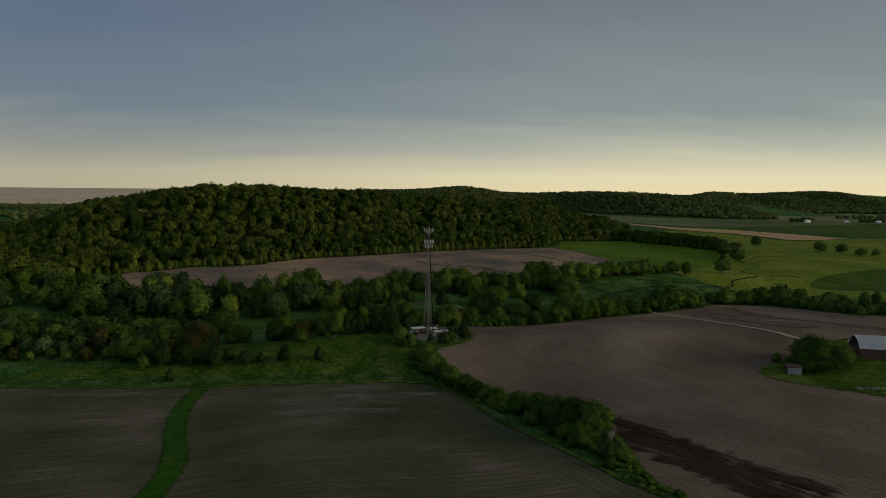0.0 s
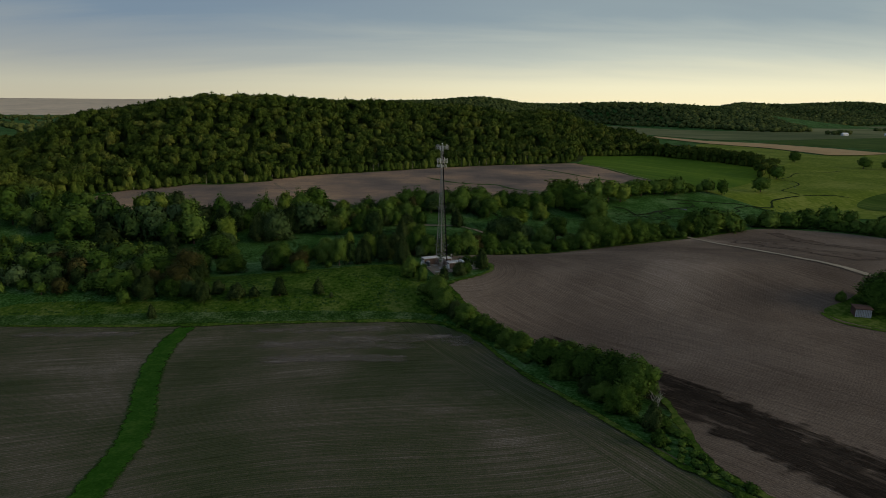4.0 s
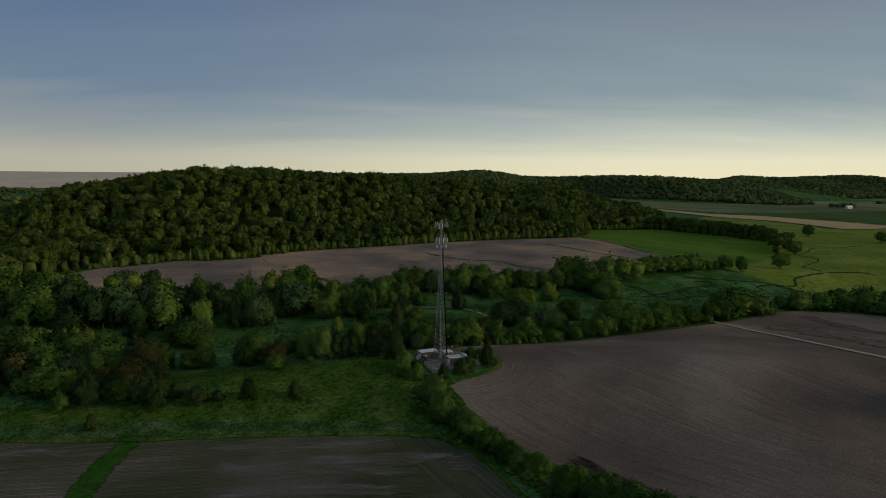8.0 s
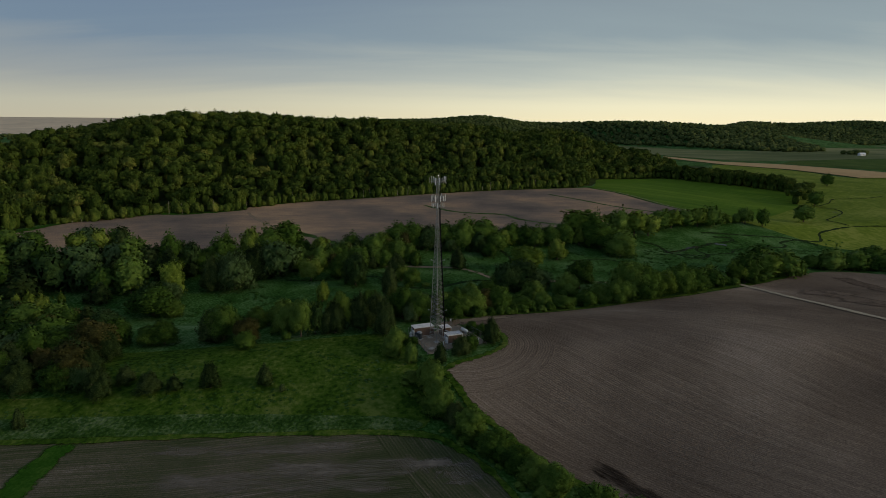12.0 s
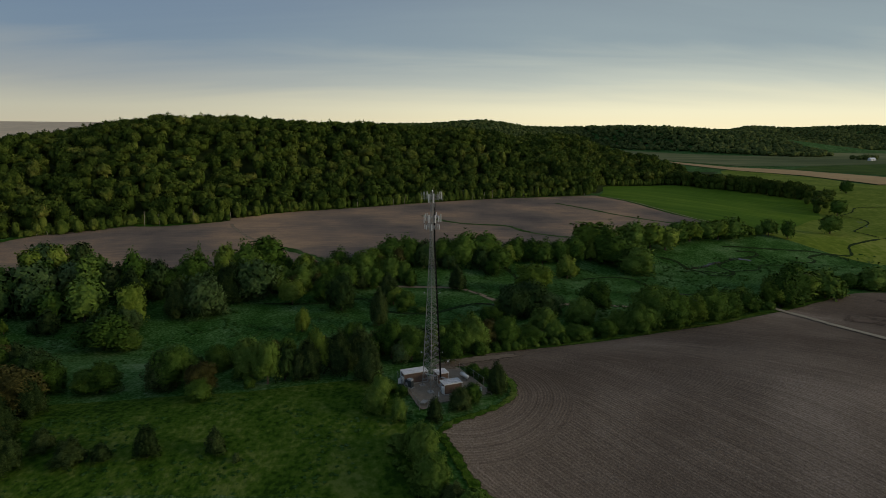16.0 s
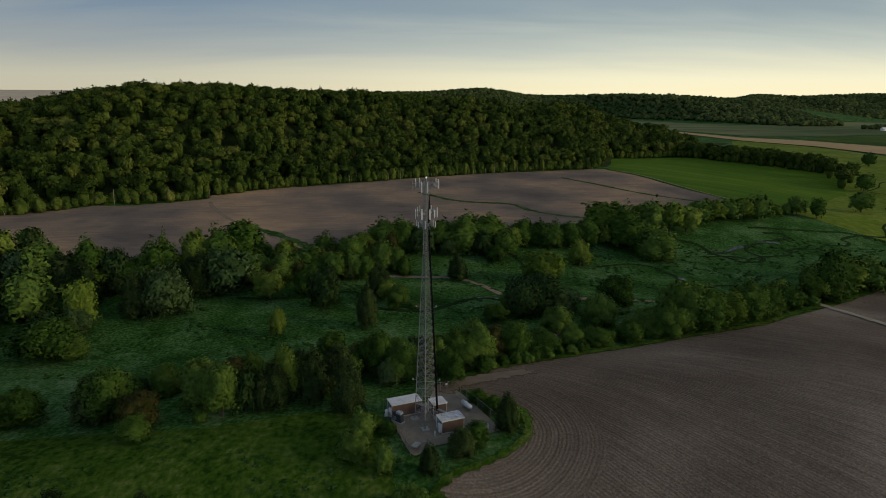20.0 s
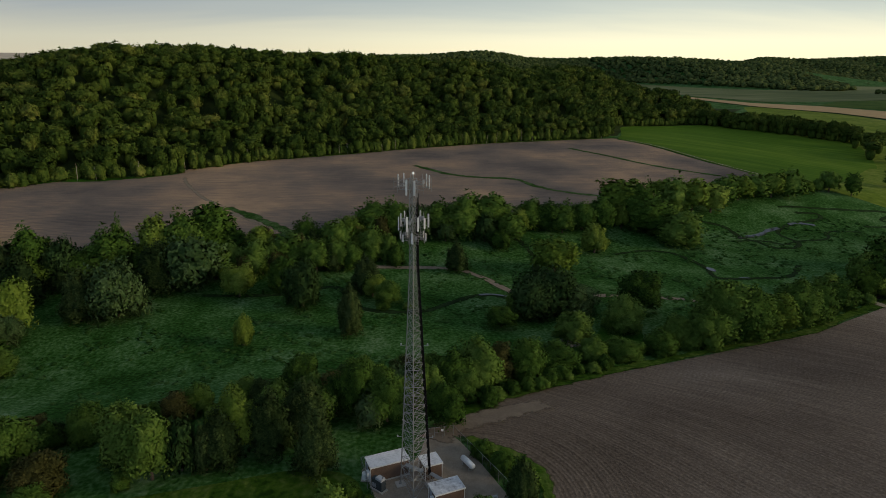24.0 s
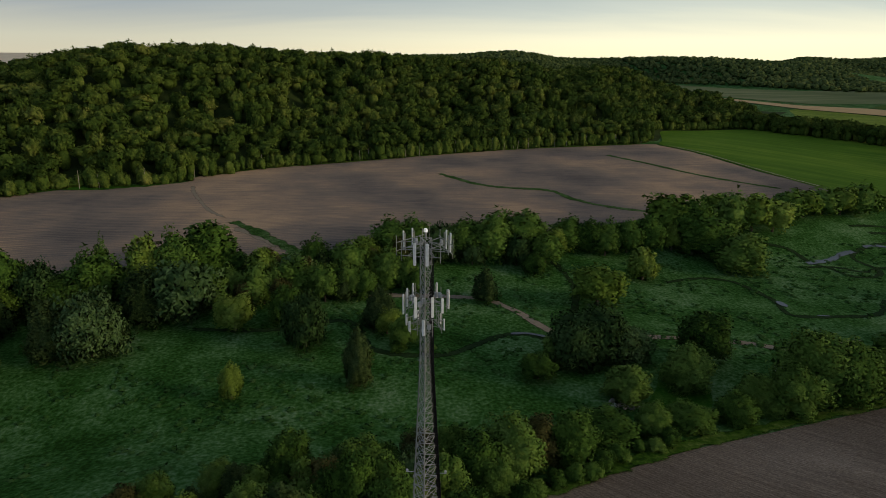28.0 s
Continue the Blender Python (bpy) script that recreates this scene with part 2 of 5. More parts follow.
M_GREEN = material("young_cereal", [(0.36, (0.05, 0.11, 0.008)), (0.5, (0.075, 0.15, 0.012)), (0.64, (0.125, 0.2, 0.02))], scale=0.012, fine=0.2, stretch=(0.03, 1, 1), turn=40, bump=0.2)
M_PASTURE = material("pasture_grass", [(0.36, (0.088, 0.134, 0.014)), (0.5, (0.137, 0.190, 0.022)), (0.64, (0.224, 0.258, 0.050))], scale=0.02, fine=0.25, bump=0.5, bump_scale=0.4)
M_SOIL = tilled("tilled_soil", [(0.34, (0.069, 0.052, 0.038)), (0.45, (0.132, 0.101, 0.076)), (0.54, (0.189, 0.146, 0.109)), (0.66, (0.316, 0.253, 0.197))], -50, headland=(8.0, -2.0, 27.0), weights=(0.03, 0.3, 0.45, 0.5), contrast=1.35, broad=0.016)
# Soil tones; patches of warm low light are put into the orange stops.
M_FARSOIL_LIT = tilled("far_soil_light_patches", [(0.3, (0.115, 0.097, 0.085)), (0.44, (0.19, 0.152, 0.125)), (0.56, (0.29, 0.208, 0.147)), (0.7, (0.47, 0.31, 0.185))], 12, spacing=2.2, weights=(0.04, 0.32, 0.22, 0.75), contrast=2.15, broad=0.013)
M_CROP = tilled("stubble_with_seedlings", [(0.3, (0.034, 0.043, 0.017)), (0.42, (0.058, 0.072, 0.031)), (0.51, (0.090, 0.091, 0.052)), (0.6, (0.141, 0.122, 0.088)), (0.72, (0.282, 0.242, 0.202))], 16, wander=36.0, wander_scale=0.007, weights=(0.06, 0.45, 0.33, 0.42), contrast=1.5, hem=(7, -50, -63, 14.0))
M_WET = tilled("dark_wet_soil", [(0.36, (0.018, 0.013, 0.01)), (0.5, (0.036, 0.028, 0.021)), (0.68, (0.1, 0.078, 0.058))], -52)
M_TAN = material("ripe_stubble", ramp3((0.46, 0.32, 0.16), 0.8, 1.2), scale=0.01, fine=0.1, bump=0)
M_GRAVEL = material("compound_gravel", ramp3((0.27, 0.225, 0.17), 0.7, 1.3), scale=0.5, fine=6, bump=0.4, bump_scale=8)
# Woodland floor; the shade in the canopy gaps is put into its dark colour.
M_FOREST_SHADE = material("forest_floor", ramp3((0.03, 0.045, 0.012)), scale=0.1, fine=1)
# Distance haze is put into this pale base colour.
M_FARLAND_HAZE = material("far_lowland", ramp3((0.68, 0.56, 0.4), 0.8, 1.15), scale=0.003, fine=0.02, bump=0)
# Overgrown bank; its shadow line is put into the dark colour.
M_BANK_SHADE = material("sedge_bank_shade", ramp3((0.019, 0.036, 0.011), 0.55, 1.8), scale=0.3, fine=2, bump=0.8)
M_WATER = bpy.data.materials.new("creek_water")
M_WATER.use_nodes = True
wp = M_WATER.node_tree.nodes["Principled BSDF"]
wp.inputs["Base Color"].default_value, wp.inputs["Roughness"].default_value = (0.03, 0.035, 0.03, 1), 0.06
LEAF = {
    "green": material("leaf_green", [(0.24, (0.012, 0.032, 0.006)), (0.46, (0.058, 0.115, 0.017)), (0.62, (0.098, 0.165, 0.029)), (0.8, (0.16, 0.235, 0.048))], scale=0.45, fine=1.6, rough=0.7, bump=0, per_object=0.3, sprays=0.12),
    "yellow": material("leaf_yellow_green", [(0.24, (0.04, 0.075, 0.01)), (0.46, (0.1, 0.16, 0.021)), (0.62, (0.155, 0.22, 0.034)), (0.8, (0.225, 0.285, 0.058))], scale=0.45, fine=1.6, rough=0.7, bump=0, per_object=0.3, sprays=0.12),
    "dark": material("juniper_needles", [(0.28, (0.010, 0.023, 0.007)), (0.5, (0.035, 0.061, 0.017)), (0.7, (0.083, 0.114, 0.035))], scale=0.6, fine=3, rough=0.8, bump=0, per_object=0.2, sprays=0.2),
    "rust": material("leaf_rust_tinged", [(0.28, (0.026, 0.03, 0.009)), (0.5, (0.07, 0.07, 0.02)), (0.7, (0.14, 0.12, 0.036))], scale=0.5, fine=3, rough=0.75, bump=0, per_object=0.3, sprays=0.2),
    "willow": material("willow_leaf", [(0.28, (0.014, 0.035, 0.009)), (0.48, (0.053, 0.098, 0.027)), (0.68, (0.116, 0.177, 0.069))], scale=0.5, fine=2.2, rough=0.7, bump=0, per_object=0.3, sprays=0.12),
}
M_WOODS = material("woodland_leaves", [(0.15, (0.017, 0.033, 0.007)), (0.4, (0.046, 0.079, 0.013)), (0.58, (0.081, 0.117, 0.020)), (0.72, (0.133, 0.160, 0.031)), (0.88, (0.202, 0.201, 0.046))], scale=0.25, fine=1.0, rough=0.75, bump=0, sprays=0.16, tone=0.42)
M_FARWOODS = material("far_woodland_leaves", [(0.2, (0.025, 0.044, 0.012)), (0.5, (0.072, 0.099, 0.029)), (0.8, (0.174, 0.187, 0.056))], scale=0.01, fine=0.1, rough=0.8, bump=0, sprays=0.12, tone=0.28)
M_SAGE = material("far_grey_green_crop", [(0.38, (0.08, 0.105, 0.042)), (0.5, (0.125, 0.15, 0.062)), (0.62, (0.19, 0.2, 0.095))], scale=0.003, fine=0.03, bump=0, stretch=(0.2, 1, 1), turn=-20)
M_DKFIELD = material("dark_green_crop", [(0.36, (0.035, 0.07, 0.01)), (0.5, (0.05, 0.095, 0.014)), (0.64, (0.09, 0.13, 0.025))], scale=0.02, fine=0.3, bump=0.2, stretch=(0.1, 1, 1), turn=25)
M_DAMP = tilled("damp_soil", [(0.36, (0.07, 0.052, 0.04)), (0.5, (0.13, 0.098, 0.073)), (0.66, (0.22, 0.17, 0.13))], -35)
M_BARK = material("bark", ramp3((0.11, 0.085, 0.065)), scale=1, fine=8, bump=0.5)
M_STEEL = material("galvanised_steel", ramp3((0.3, 0.3, 0.29), 0.7, 1.25), scale=0.6, fine=6, rough=0.5, metal=0.55, bump=0, specular=0.5)
M_PANEL = material("antenna_plastic", ramp3((0.75, 0.75, 0.74), 0.85, 1.08), scale=1.0, fine=5, rough=0.45, bump=0, specular=0.5)
M_RADIO = material("grey_radio_case", ramp3((0.4, 0.41, 0.42), 0.8, 1.2), scale=1, fine=5, rough=0.5, bump=0)
M_CABLE = material("black_cable", ramp3((0.012, 0.012, 0.013)), scale=1, fine=4, rough=0.6, bump=0)
M_CONCRETE = material("concrete", ramp3((0.42, 0.4, 0.36), 0.75, 1.2), scale=0.6, fine=5, bump=0.2)
M_WALL = material("brown_aggregate_wall", ramp3((0.17, 0.115, 0.085), 0.75, 1.25), scale=0.8, fine=9, bump=0.4, bump_scale=20)
M_ROOFW = material("white_roof_membrane", [(0.3, (0.5, 0.5, 0.5)), (0.5, (0.72, 0.72, 0.72)), (0.7, (0.82, 0.82, 0.82))], scale=0.5, fine=3, rough=0.6, bump=0.1)
M_ROOFS = material("stained_roof_membrane", [(0.38, (0.2, 0.2, 0.2)), (0.48, (0.5, 0.51, 0.52)), (0.65, (0.75, 0.76, 0.77))], scale=0.7, fine=2.2, rough=0.6, bump=0.1)
M_DARKBOX = material("dark_enclosure_paint", ramp3((0.06, 0.07, 0.075), 0.7, 1.3), scale=1, fine=5, rough=0.5, bump=0)
M_WHITE = material("white_paint", ramp3((0.75, 0.75, 0.73), 0.85, 1.1), scale=0.8, fine=4, rough=0.4, bump=0, specular=0.5)
M_LAMP = material("lit_strobe_lens", ramp3((0.8, 0.8, 0.8), 0.9, 1.05), scale=1, fine=4, rough=0.3, bump=0, specular=0.5)
M_LAMP.node_tree.nodes["Principled BSDF"].inputs["Emission Color"].default_value = (1, 0.97, 0.9, 1)
M_LAMP.node_tree.nodes["Principled BSDF"].inputs["Emission Strength"].default_value = 0.2
M_TIN = material("barn_roof_steel", ramp3((0.78, 0.8, 0.84), 0.85, 1.1), scale=0.3, fine=3, rough=0.4, bump=0, specular=0.5)
M_BARNWALL = material("weathered_barn_boards", ramp3((0.12, 0.075, 0.06), 0.7, 1.3), scale=0.6, fine=6, bump=0.3)
M_SHED = material("weathered_grey_boards", ramp3((0.33, 0.35, 0.38), 0.7, 1.25), scale=0.8, fine=6, bump=0.3)


# ---- meshes ----
def mesh_of(name, verts, faces, mats, smooth=False, normals=None):
    """A mesh from arrays: verts n x 3, faces m x k, all of one size; normals, where given, one a vert."""
    verts, faces = np.asarray(verts, np.float32), np.asarray(faces, np.int32)
    me = bpy.data.meshes.new(name)
    k = faces.shape[1]
    me.vertices.add(len(verts))
    me.vertices.foreach_set("co", verts.ravel())
    me.loops.add(faces.size)
    me.loops.foreach_set("vertex_index", faces.ravel())
    me.polygons.add(len(faces))
    me.polygons.foreach_set("loop_start", np.arange(0, faces.size, k, dtype=np.int32))
    me.polygons.foreach_set("use_smooth", np.full(len(faces), smooth))
    me.update(calc_edges=True)
    if normals is not None:
        me.attributes.new("custom_normal", "FLOAT_VECTOR", "POINT").data.foreach_set("vector", np.asarray(normals, np.float32).ravel())
    me.materials.append(mats)
    return me


def finish(name, bm, mat, smooth=False):
    me = bpy.data.meshes.new(name)
    bm.normal_update()
    for f in bm.faces:
        f.smooth = smooth
    bm.to_mesh(me)
    bm.free()
    me.materials.append(mat)
    return me


def part(name, bm, mat, parent=None, label="", smooth=False):
    ob = new(name, finish(name, bm, mat, smooth))
    ob.parent = parent
    return tagged(ob, label)


def box(bm, size, at=(0, 0, 0), m=None, bevel=0.0):
    r = bmesh.ops.create_cube(bm, size=1.0, matrix=(m or Matrix.Identity(4)) @ Matrix.Translation(at) @ Matrix.Diagonal((*size, 1)))
    if bevel:
        es = list({e for v in r["verts"] for e in v.link_edges})
        bmesh.ops.bevel(bm, geom=es, offset=bevel, segments=2, affect="EDGES")
    return bm


def tube(bm, p, q, r, r2=None, seg=6):
    p, q = Vector(p), Vector(q)
    d = q - p
    m = Matrix.Translation((p + q) / 2) @ d.to_track_quat("Z", "Y").to_matrix().to_4x4()
    bmesh.ops.create_cone(bm, cap_ends=True, segments=seg, radius1=r, radius2=r if r2 is None else r2, depth=d.length, matrix=m)
    return bm


def empty(name, m=None, **tags):
    ob = new(name)
    if m is not None:
        ob.matrix_world = m
    return tagged(ob, **tags)


# ---- ground ----
def sm(a, b, v):
    t = np.clip((v - a) / (b - a), 0.0, 1.0)
    return t * t * (3 - 2 * t)
RIDGE_X = (-900, -600, -430, -370, -330, -280, -218, -100, 0, 100, 168, 200, 240, 290, 350, 420)
RIDGE_Z = (6, 7, 11, 22, 38, 47, 55, 50, 47, 43, 39, 32, 20, 9, 2, 0)
def edge_y(x):
    return np.interp(x, (-400, -190, -120, -60, 0, 140, 152, 175, 215, 300, 420), (190, 215, 285, 335, 372, 418, 455, 508, 530, 560, 660))
def far_front(x):
    return np.interp(x, (400, 560, 620, 730, 850, 970, 1150, 1400, 2600), (2100, 2030, 1780, 1500, 1380, 1370, 1800, 2060, 2100))
def height(x, y):
    x = np.asarray(x, float); y = np.asarray(y, float)
    e = sm(45, 120, x)
    z = -2 - 7 * sm(-160, -60, y) + 9 * sm(-55, -2, y) - 8 * sm(12 - 30 * e, 65 + 50 * e, y)
    z = z + 5 * sm(20, 110, x) * sm(-150, -60, y) * (1 - sm(-40, 75 + 40 * e, y))
    z = z - 5 * sm(30, 100, -x) * sm(-30, 5, y) * (1 - sm(40, 80, y))
    v = y - 0.33 * x
    z = z + 9 * sm(128, 180, v) + 5 * sm(170, 400, v) - 5 * sm(170, 280, x) * sm(100, 200, y) * (1 - sm(300, 600, y))
    d = y - edge_y(x)
    hill = np.interp(x, RIDGE_X, RIDGE_Z) * sm(-5, 175, d) * (1 - 0.55 * sm(200, 700, d))
    # spurs and dells across the slope, and the dell between the two noses of the hill
    face = sm(15, 80, d) * (1 - sm(130, 185, d)) * sm(0, 25, np.interp(x, RIDGE_X, RIDGE_Z))
    hill = hill - face * (3.4 * np.sin(x * 0.062 + 0.02 * y) + 2.4 * np.sin(x * 0.137 - 0.011 * y + 1.2))
    t = np.clip(((x - 150) * -78 + (y - 440) * 190) / (78.0**2 + 190.0**2), 0, 1)
    dell = np.hypot(x - 150 + 78 * t, y - 440 - 190 * t)
    hill = hill - 21 * np.exp(-(dell / 26) ** 2) * sm(60, 130, d) * (1 - 0.8 * t)
    z = z + hill
    front = far_front(x)
    far = sm(front, front + 560, y) * (68 + 10 * np.sin(x * 0.004 + 1.0) + 6 * np.sin(x * 0.011) + 9 * np.sin(x * 0.019 + 0.004 * y) * (1 - sm(front + 300, front + 560, y)))
    west = sm(-900, -100, x + 0.1 * y)
    z = z + far * west * (0.76 + 0.24 * sm(150, 650, x)) + 88 * sm(2200, 4300, y) * (1 - west)
    z = z + 17 * np.exp(-((x - 245) / 210) ** 2) * sm(1950, 2200, y) * (1 - sm(2500, 2800, y))
    return z


def hz(x, y):
    return float(height(x, y))


grid_x = np.concatenate([[-4500, -3000, -2000, -1400], np.arange(-1000, -480, 20), np.arange(-480, 481, 4), np.arange(500, 1001, 20), [1400, 1900, 2500, 3200, 4500]]).astype(float)
grid_y = np.concatenate([[-2500, -1200, -700, -480], np.arange(-400, -300, 20), np.arange(-300, 641, 4), np.arange(660, 1001, 20), np.arange(1050, 3001, 50), [3300, 3700, 4300]]).astype(float)
gx, gy = np.meshgrid(grid_x, grid_y)
gz = height(gx, gy)
ni, nj = len(grid_y), len(grid_x)
at = np.arange(ni * nj).reshape(ni, nj)
quads = np.stack([at[:-1, :-1], at[:-1, 1:], at[1:, 1:], at[1:, :-1]], -1).reshape(-1, 4)
ground = new("ground", mesh_of("ground", np.stack([gx, gy, gz], -1).reshape(-1, 3), quads, M_GRASS, True))
tagged(ground, "rolling valley ground of rough green grass and weeds", "ground", kind="structure")


def smooth_line(points, n=8):
    """Points on a curve through the given ones (Catmull-Rom)."""
    p = [np.array(q, float) for q in points]
    p = [2 * p[0] - p[1]] + p + [2 * p[-1] - p[-2]]
    out = []
    for a, b, c, d in zip(p, p[1:], p[2:], p[3:]):
        for t in np.arange(n) / n:
            out.append(0.5 * (2 * b + (c - a) * t + (2 * a - 5 * b + 4 * c - d) * t * t + (3 * b - a - 3 * c + d) * t**3))
    return out + [p[-2]]


def drape(name, outline, mat, lift, label, category, rough=0.0, seed=1, round_off=False):
    """A field or track laid over the ground inside an outline, following its rise and fall."""
    rng = random.Random(seed)
    if round_off:
        k = len(outline)
        line = smooth_line(outline[-2:] + outline + outline[:2], 5)
        outline = [tuple(p) for p in line[10:10 + 5 * k]]
    edge = []
    for (x0, y0), (x1, y1) in zip(outline, outline[1:] + outline[:1]):
        n = max(1, int(math.hypot(x1 - x0, y1 - y0) / 4))
        for k in range(n):
            j = rough if 0 < k else 0
            edge.append((x0 + (x1 - x0) * k / n + rng.uniform(-j, j), y0 + (y1 - y0) * k / n + rng.uniform(-j, j)))
    ex, ey = np.array(edge).T
    inner = []
    step_x = [x for x in grid_x if ex.min() < x < ex.max()]
    step_y = [y for y in grid_y if ey.min() < y < ey.max()]
    if step_x and step_y:
        px, py = [a.ravel() for a in np.meshgrid(step_x, step_y)]
        inside, gap = np.zeros(len(px), bool), np.full(len(px), 1e9)
        for x0, y0, x1, y1 in zip(ex, ey, np.roll(ex, -1), np.roll(ey, -1)):
            cross = ((y0 > py) != (y1 > py)) & (px < (x1 - x0) * (py - y0) / (y1 - y0 + 1e-12) + x0)
            inside ^= cross
            gap = np.minimum(gap, np.hypot(px - x0, py - y0))
        inner = list(zip(px[inside & (gap > 1.0)], py[inside & (gap > 1.0)]))
    from mathutils import geometry
    pts = [Vector(p) for p in edge + inner]
    verts, _, faces, *_ = geometry.delaunay_2d_cdt(pts, [(i, (i + 1) % len(edge)) for i in range(len(edge))], [], 1, 1e-4)
    v = np.array([tuple(p) for p in verts])
    tri = np.array([f for f in faces if len(f) == 3])
    ob = new(name, mesh_of(name, np.column_stack([v, height(v[:, 0], v[:, 1]) + lift]), tri, mat, True))
    return tagged(ob, label, category, kind="structure")


def ribbon(name, points, width, mat, lift, label, category, wander=0.0, seed=3):
    """A strip along a curve, five points across; "mid" runs from 0 at its sides to 1, for frayed edges."""
    rng = random.Random(seed)
    line = smooth_line(points)
    pts, mid, drift = [], [], 0.0
    for k, p in enumerate(line):
        d = line[min(k + 1, len(line) - 1)] - line[max(k - 1, 0)]
        d = d / (np.hypot(*d) + 1e-9)
        w = width / 2 * (1 + rng.uniform(-wander, wander))
        drift = 0.7 * drift + rng.uniform(-wander, wander) * width * 0.12
        end = min(k, len(line) - 1 - k, 2) / 2
        for u, m in ((-1, 0.0), (-0.5, 1.0), (0, 1.0), (0.5, 1.0), (1, 0.0)):
            q = u * w + drift
            pts.append((p[0] - d[1] * q, p[1] + d[0] * q))
            mid.append(m * end)
    pts = np.array(pts)
    faces = [(5 * k + c + 1, 5 * k + c, 5 * k + c + 5, 5 * k + c + 6) for k in range(len(line) - 1) for c in range(4)]
    me = mesh_of(name, np.column_stack([pts, height(pts[:, 0], pts[:, 1]) + lift]), faces, mat, True)
    me.attributes.new("mid", "FLOAT", "POINT").data.foreach_set("value", mid)
    return tagged(new(name, me), label, category, kind="structure")


def frayed(mat, scale=0.5, gain=3.0, breakup=1.6, cut=0.45, turn=None, draw=0.1):
    """Lets a strip's sides break up into the ground beneath; a high cut leaves holes in its middle too."""
    n, l = mat.node_tree.nodes, mat.node_tree.links
    mid = n.new("ShaderNodeAttribute")
    mid.attribute_name = "mid"
    grain = n.new("ShaderNodeTexNoise")
    grain.inputs["Scale"].default_value, grain.inputs["Detail"].default_value, grain.inputs["Roughness"].default_value = scale, 7, 0.68
    where = n.new("ShaderNodeNewGeometry").outputs["Position"]
    if turn is not None:
        a, b = n.new("ShaderNodeMapping"), n.new("ShaderNodeMapping")
        a.inputs["Rotation"].default_value, b.inputs["Scale"].default_value = (0, 0, radians(-turn)), (draw, 1, 1)
        l.new(where, a.inputs["Vector"])
        l.new(a.outputs[0], b.inputs["Vector"])
        where = b.outputs[0]
    l.new(where, grain.inputs["Vector"])

    def step(x, times, plus):
        a = n.new("ShaderNodeMath")
        a.operation = "MULTIPLY_ADD"
        a.inputs[1].default_value = times
        l.new(x, a.inputs[0])
        if isinstance(plus, float):
            a.inputs[2].default_value = plus
        else:
            l.new(plus, a.inputs[2])
        return a.outputs[0]

    value = step(mid.outputs["Fac"], 0.9, step(grain.outputs["Fac"], breakup, -0.5 * breakup))
    clamp = n.new("ShaderNodeClamp")
    l.new(step(value, gain, 0.5 - cut * gain), clamp.inputs[0])
    l.new(clamp.outputs[0], n["Principled BSDF"].inputs["Alpha"])
    return mat


M_WET = frayed(M_WET, 0.5, 1.3, 3.4, 0.66, -54, 0.16)
M_DAMP = frayed(M_DAMP, 0.15, 1.5, 2.5, 0.5)
M_STRIP = frayed(M_LANE.copy(), 0.5, 2.5)
M_STRIP.name = "ragged_grass_strip"
M_PATH = frayed(material("pale_field_track", ramp3((0.37, 0.32, 0.235), 0.75, 1.25), scale=0.2, fine=2), 1.2, 2.0)
M_PATH.name = "worn_dirt"
M_VERGE = frayed(M_TALL.copy(), 0.5, 3.0)
M_VERGE.name = "ragged_tall_grass"
M_WORN = frayed(material("trodden_brown_path", ramp3((0.25, 0.2, 0.14), 0.75, 1.25), scale=0.3, fine=2), 1.2, 2.0)
M_RESIDUE = frayed(material("pale_crop_residue", ramp3((0.2, 0.175, 0.145), 0.65, 1.4), scale=0.4, fine=2, stretch=(0.15, 1, 1)), 0.4, 0.9, 2.6, 0.95, 4, 0.12)
M_BANK_SHADE = frayed(M_BANK_SHADE, 0.6, 2.0)
drape("field_west", [(-420, -54), (-152, -50), (-89, -48), (-48, -45), (-6, -44), (7, -50), (15, -62), (23, -84), (34, -108), (42, -127), (48, -140), (57, -153), (60, -162), (58, -172), (50, -184), (60, -300), (-420, -300)], M_CROP, 0.12, "brown stubble field with faint rows of seedlings", "field", 0.5)
drape("field_east", [(53, -122), (52, -138), (57, -149), (62, -158), (67, -163.5), (76, -164), (87, -160), (110, -152), (160, -143), (460, -130), (440, 40), (272, 84), (258, 96), (240, 119), (207, 131), (181, 124), (152, 104), (122, 84), (104, 72), (81, 64), (63, 58), (46.5, 51.5), (30, 41), (18, 33), (8, 23.5), (4, 20.5), (3.5, 17.5), (6, 15.8), (11, 13.2), (16, 10.5), (20, 6), (20.4, -1), (19, -6.5), (12, -12), (5.5, -15.5), (2, -19.5), (4, -23), (7, -29), (10, -35), (17, -44), (26, -58), (37, -72), (47, -88), (53, -104)], M_SOIL, 0.17, "bare tilled brown field with fine rows", "field", 0.4, round_off=True)
drape("field_north", [(-247, 131), (-225, 202), (-182, 231), (-142, 251), (-138, 268), (-110, 293), (-62, 322), (0, 362), (56, 390), (136, 419), (143, 414), (159, 382), (174, 324), (191, 275), (150, 240), (100, 215), (36, 182), (-20, 160), (-70, 145), (-120, 125), (-170, 116), (-204, 108)], M_FARSOIL_LIT, 0.15, "bare reddish-brown tilled field below the wooded hill, warm light patches in its colour", "field", 0.6, round_off=True)
drape("field_green", [(145, 417), (153, 442), (161, 472), (169, 502), (182, 516), (208, 523), (257, 540), (285, 518), (323, 459), (339, 424), (300, 340), (285, 328), (213, 255), (195, 268), (176, 324), (161, 382)], M_GREEN, 0.3, "bright green field of young cereal", "field", round_off=True)
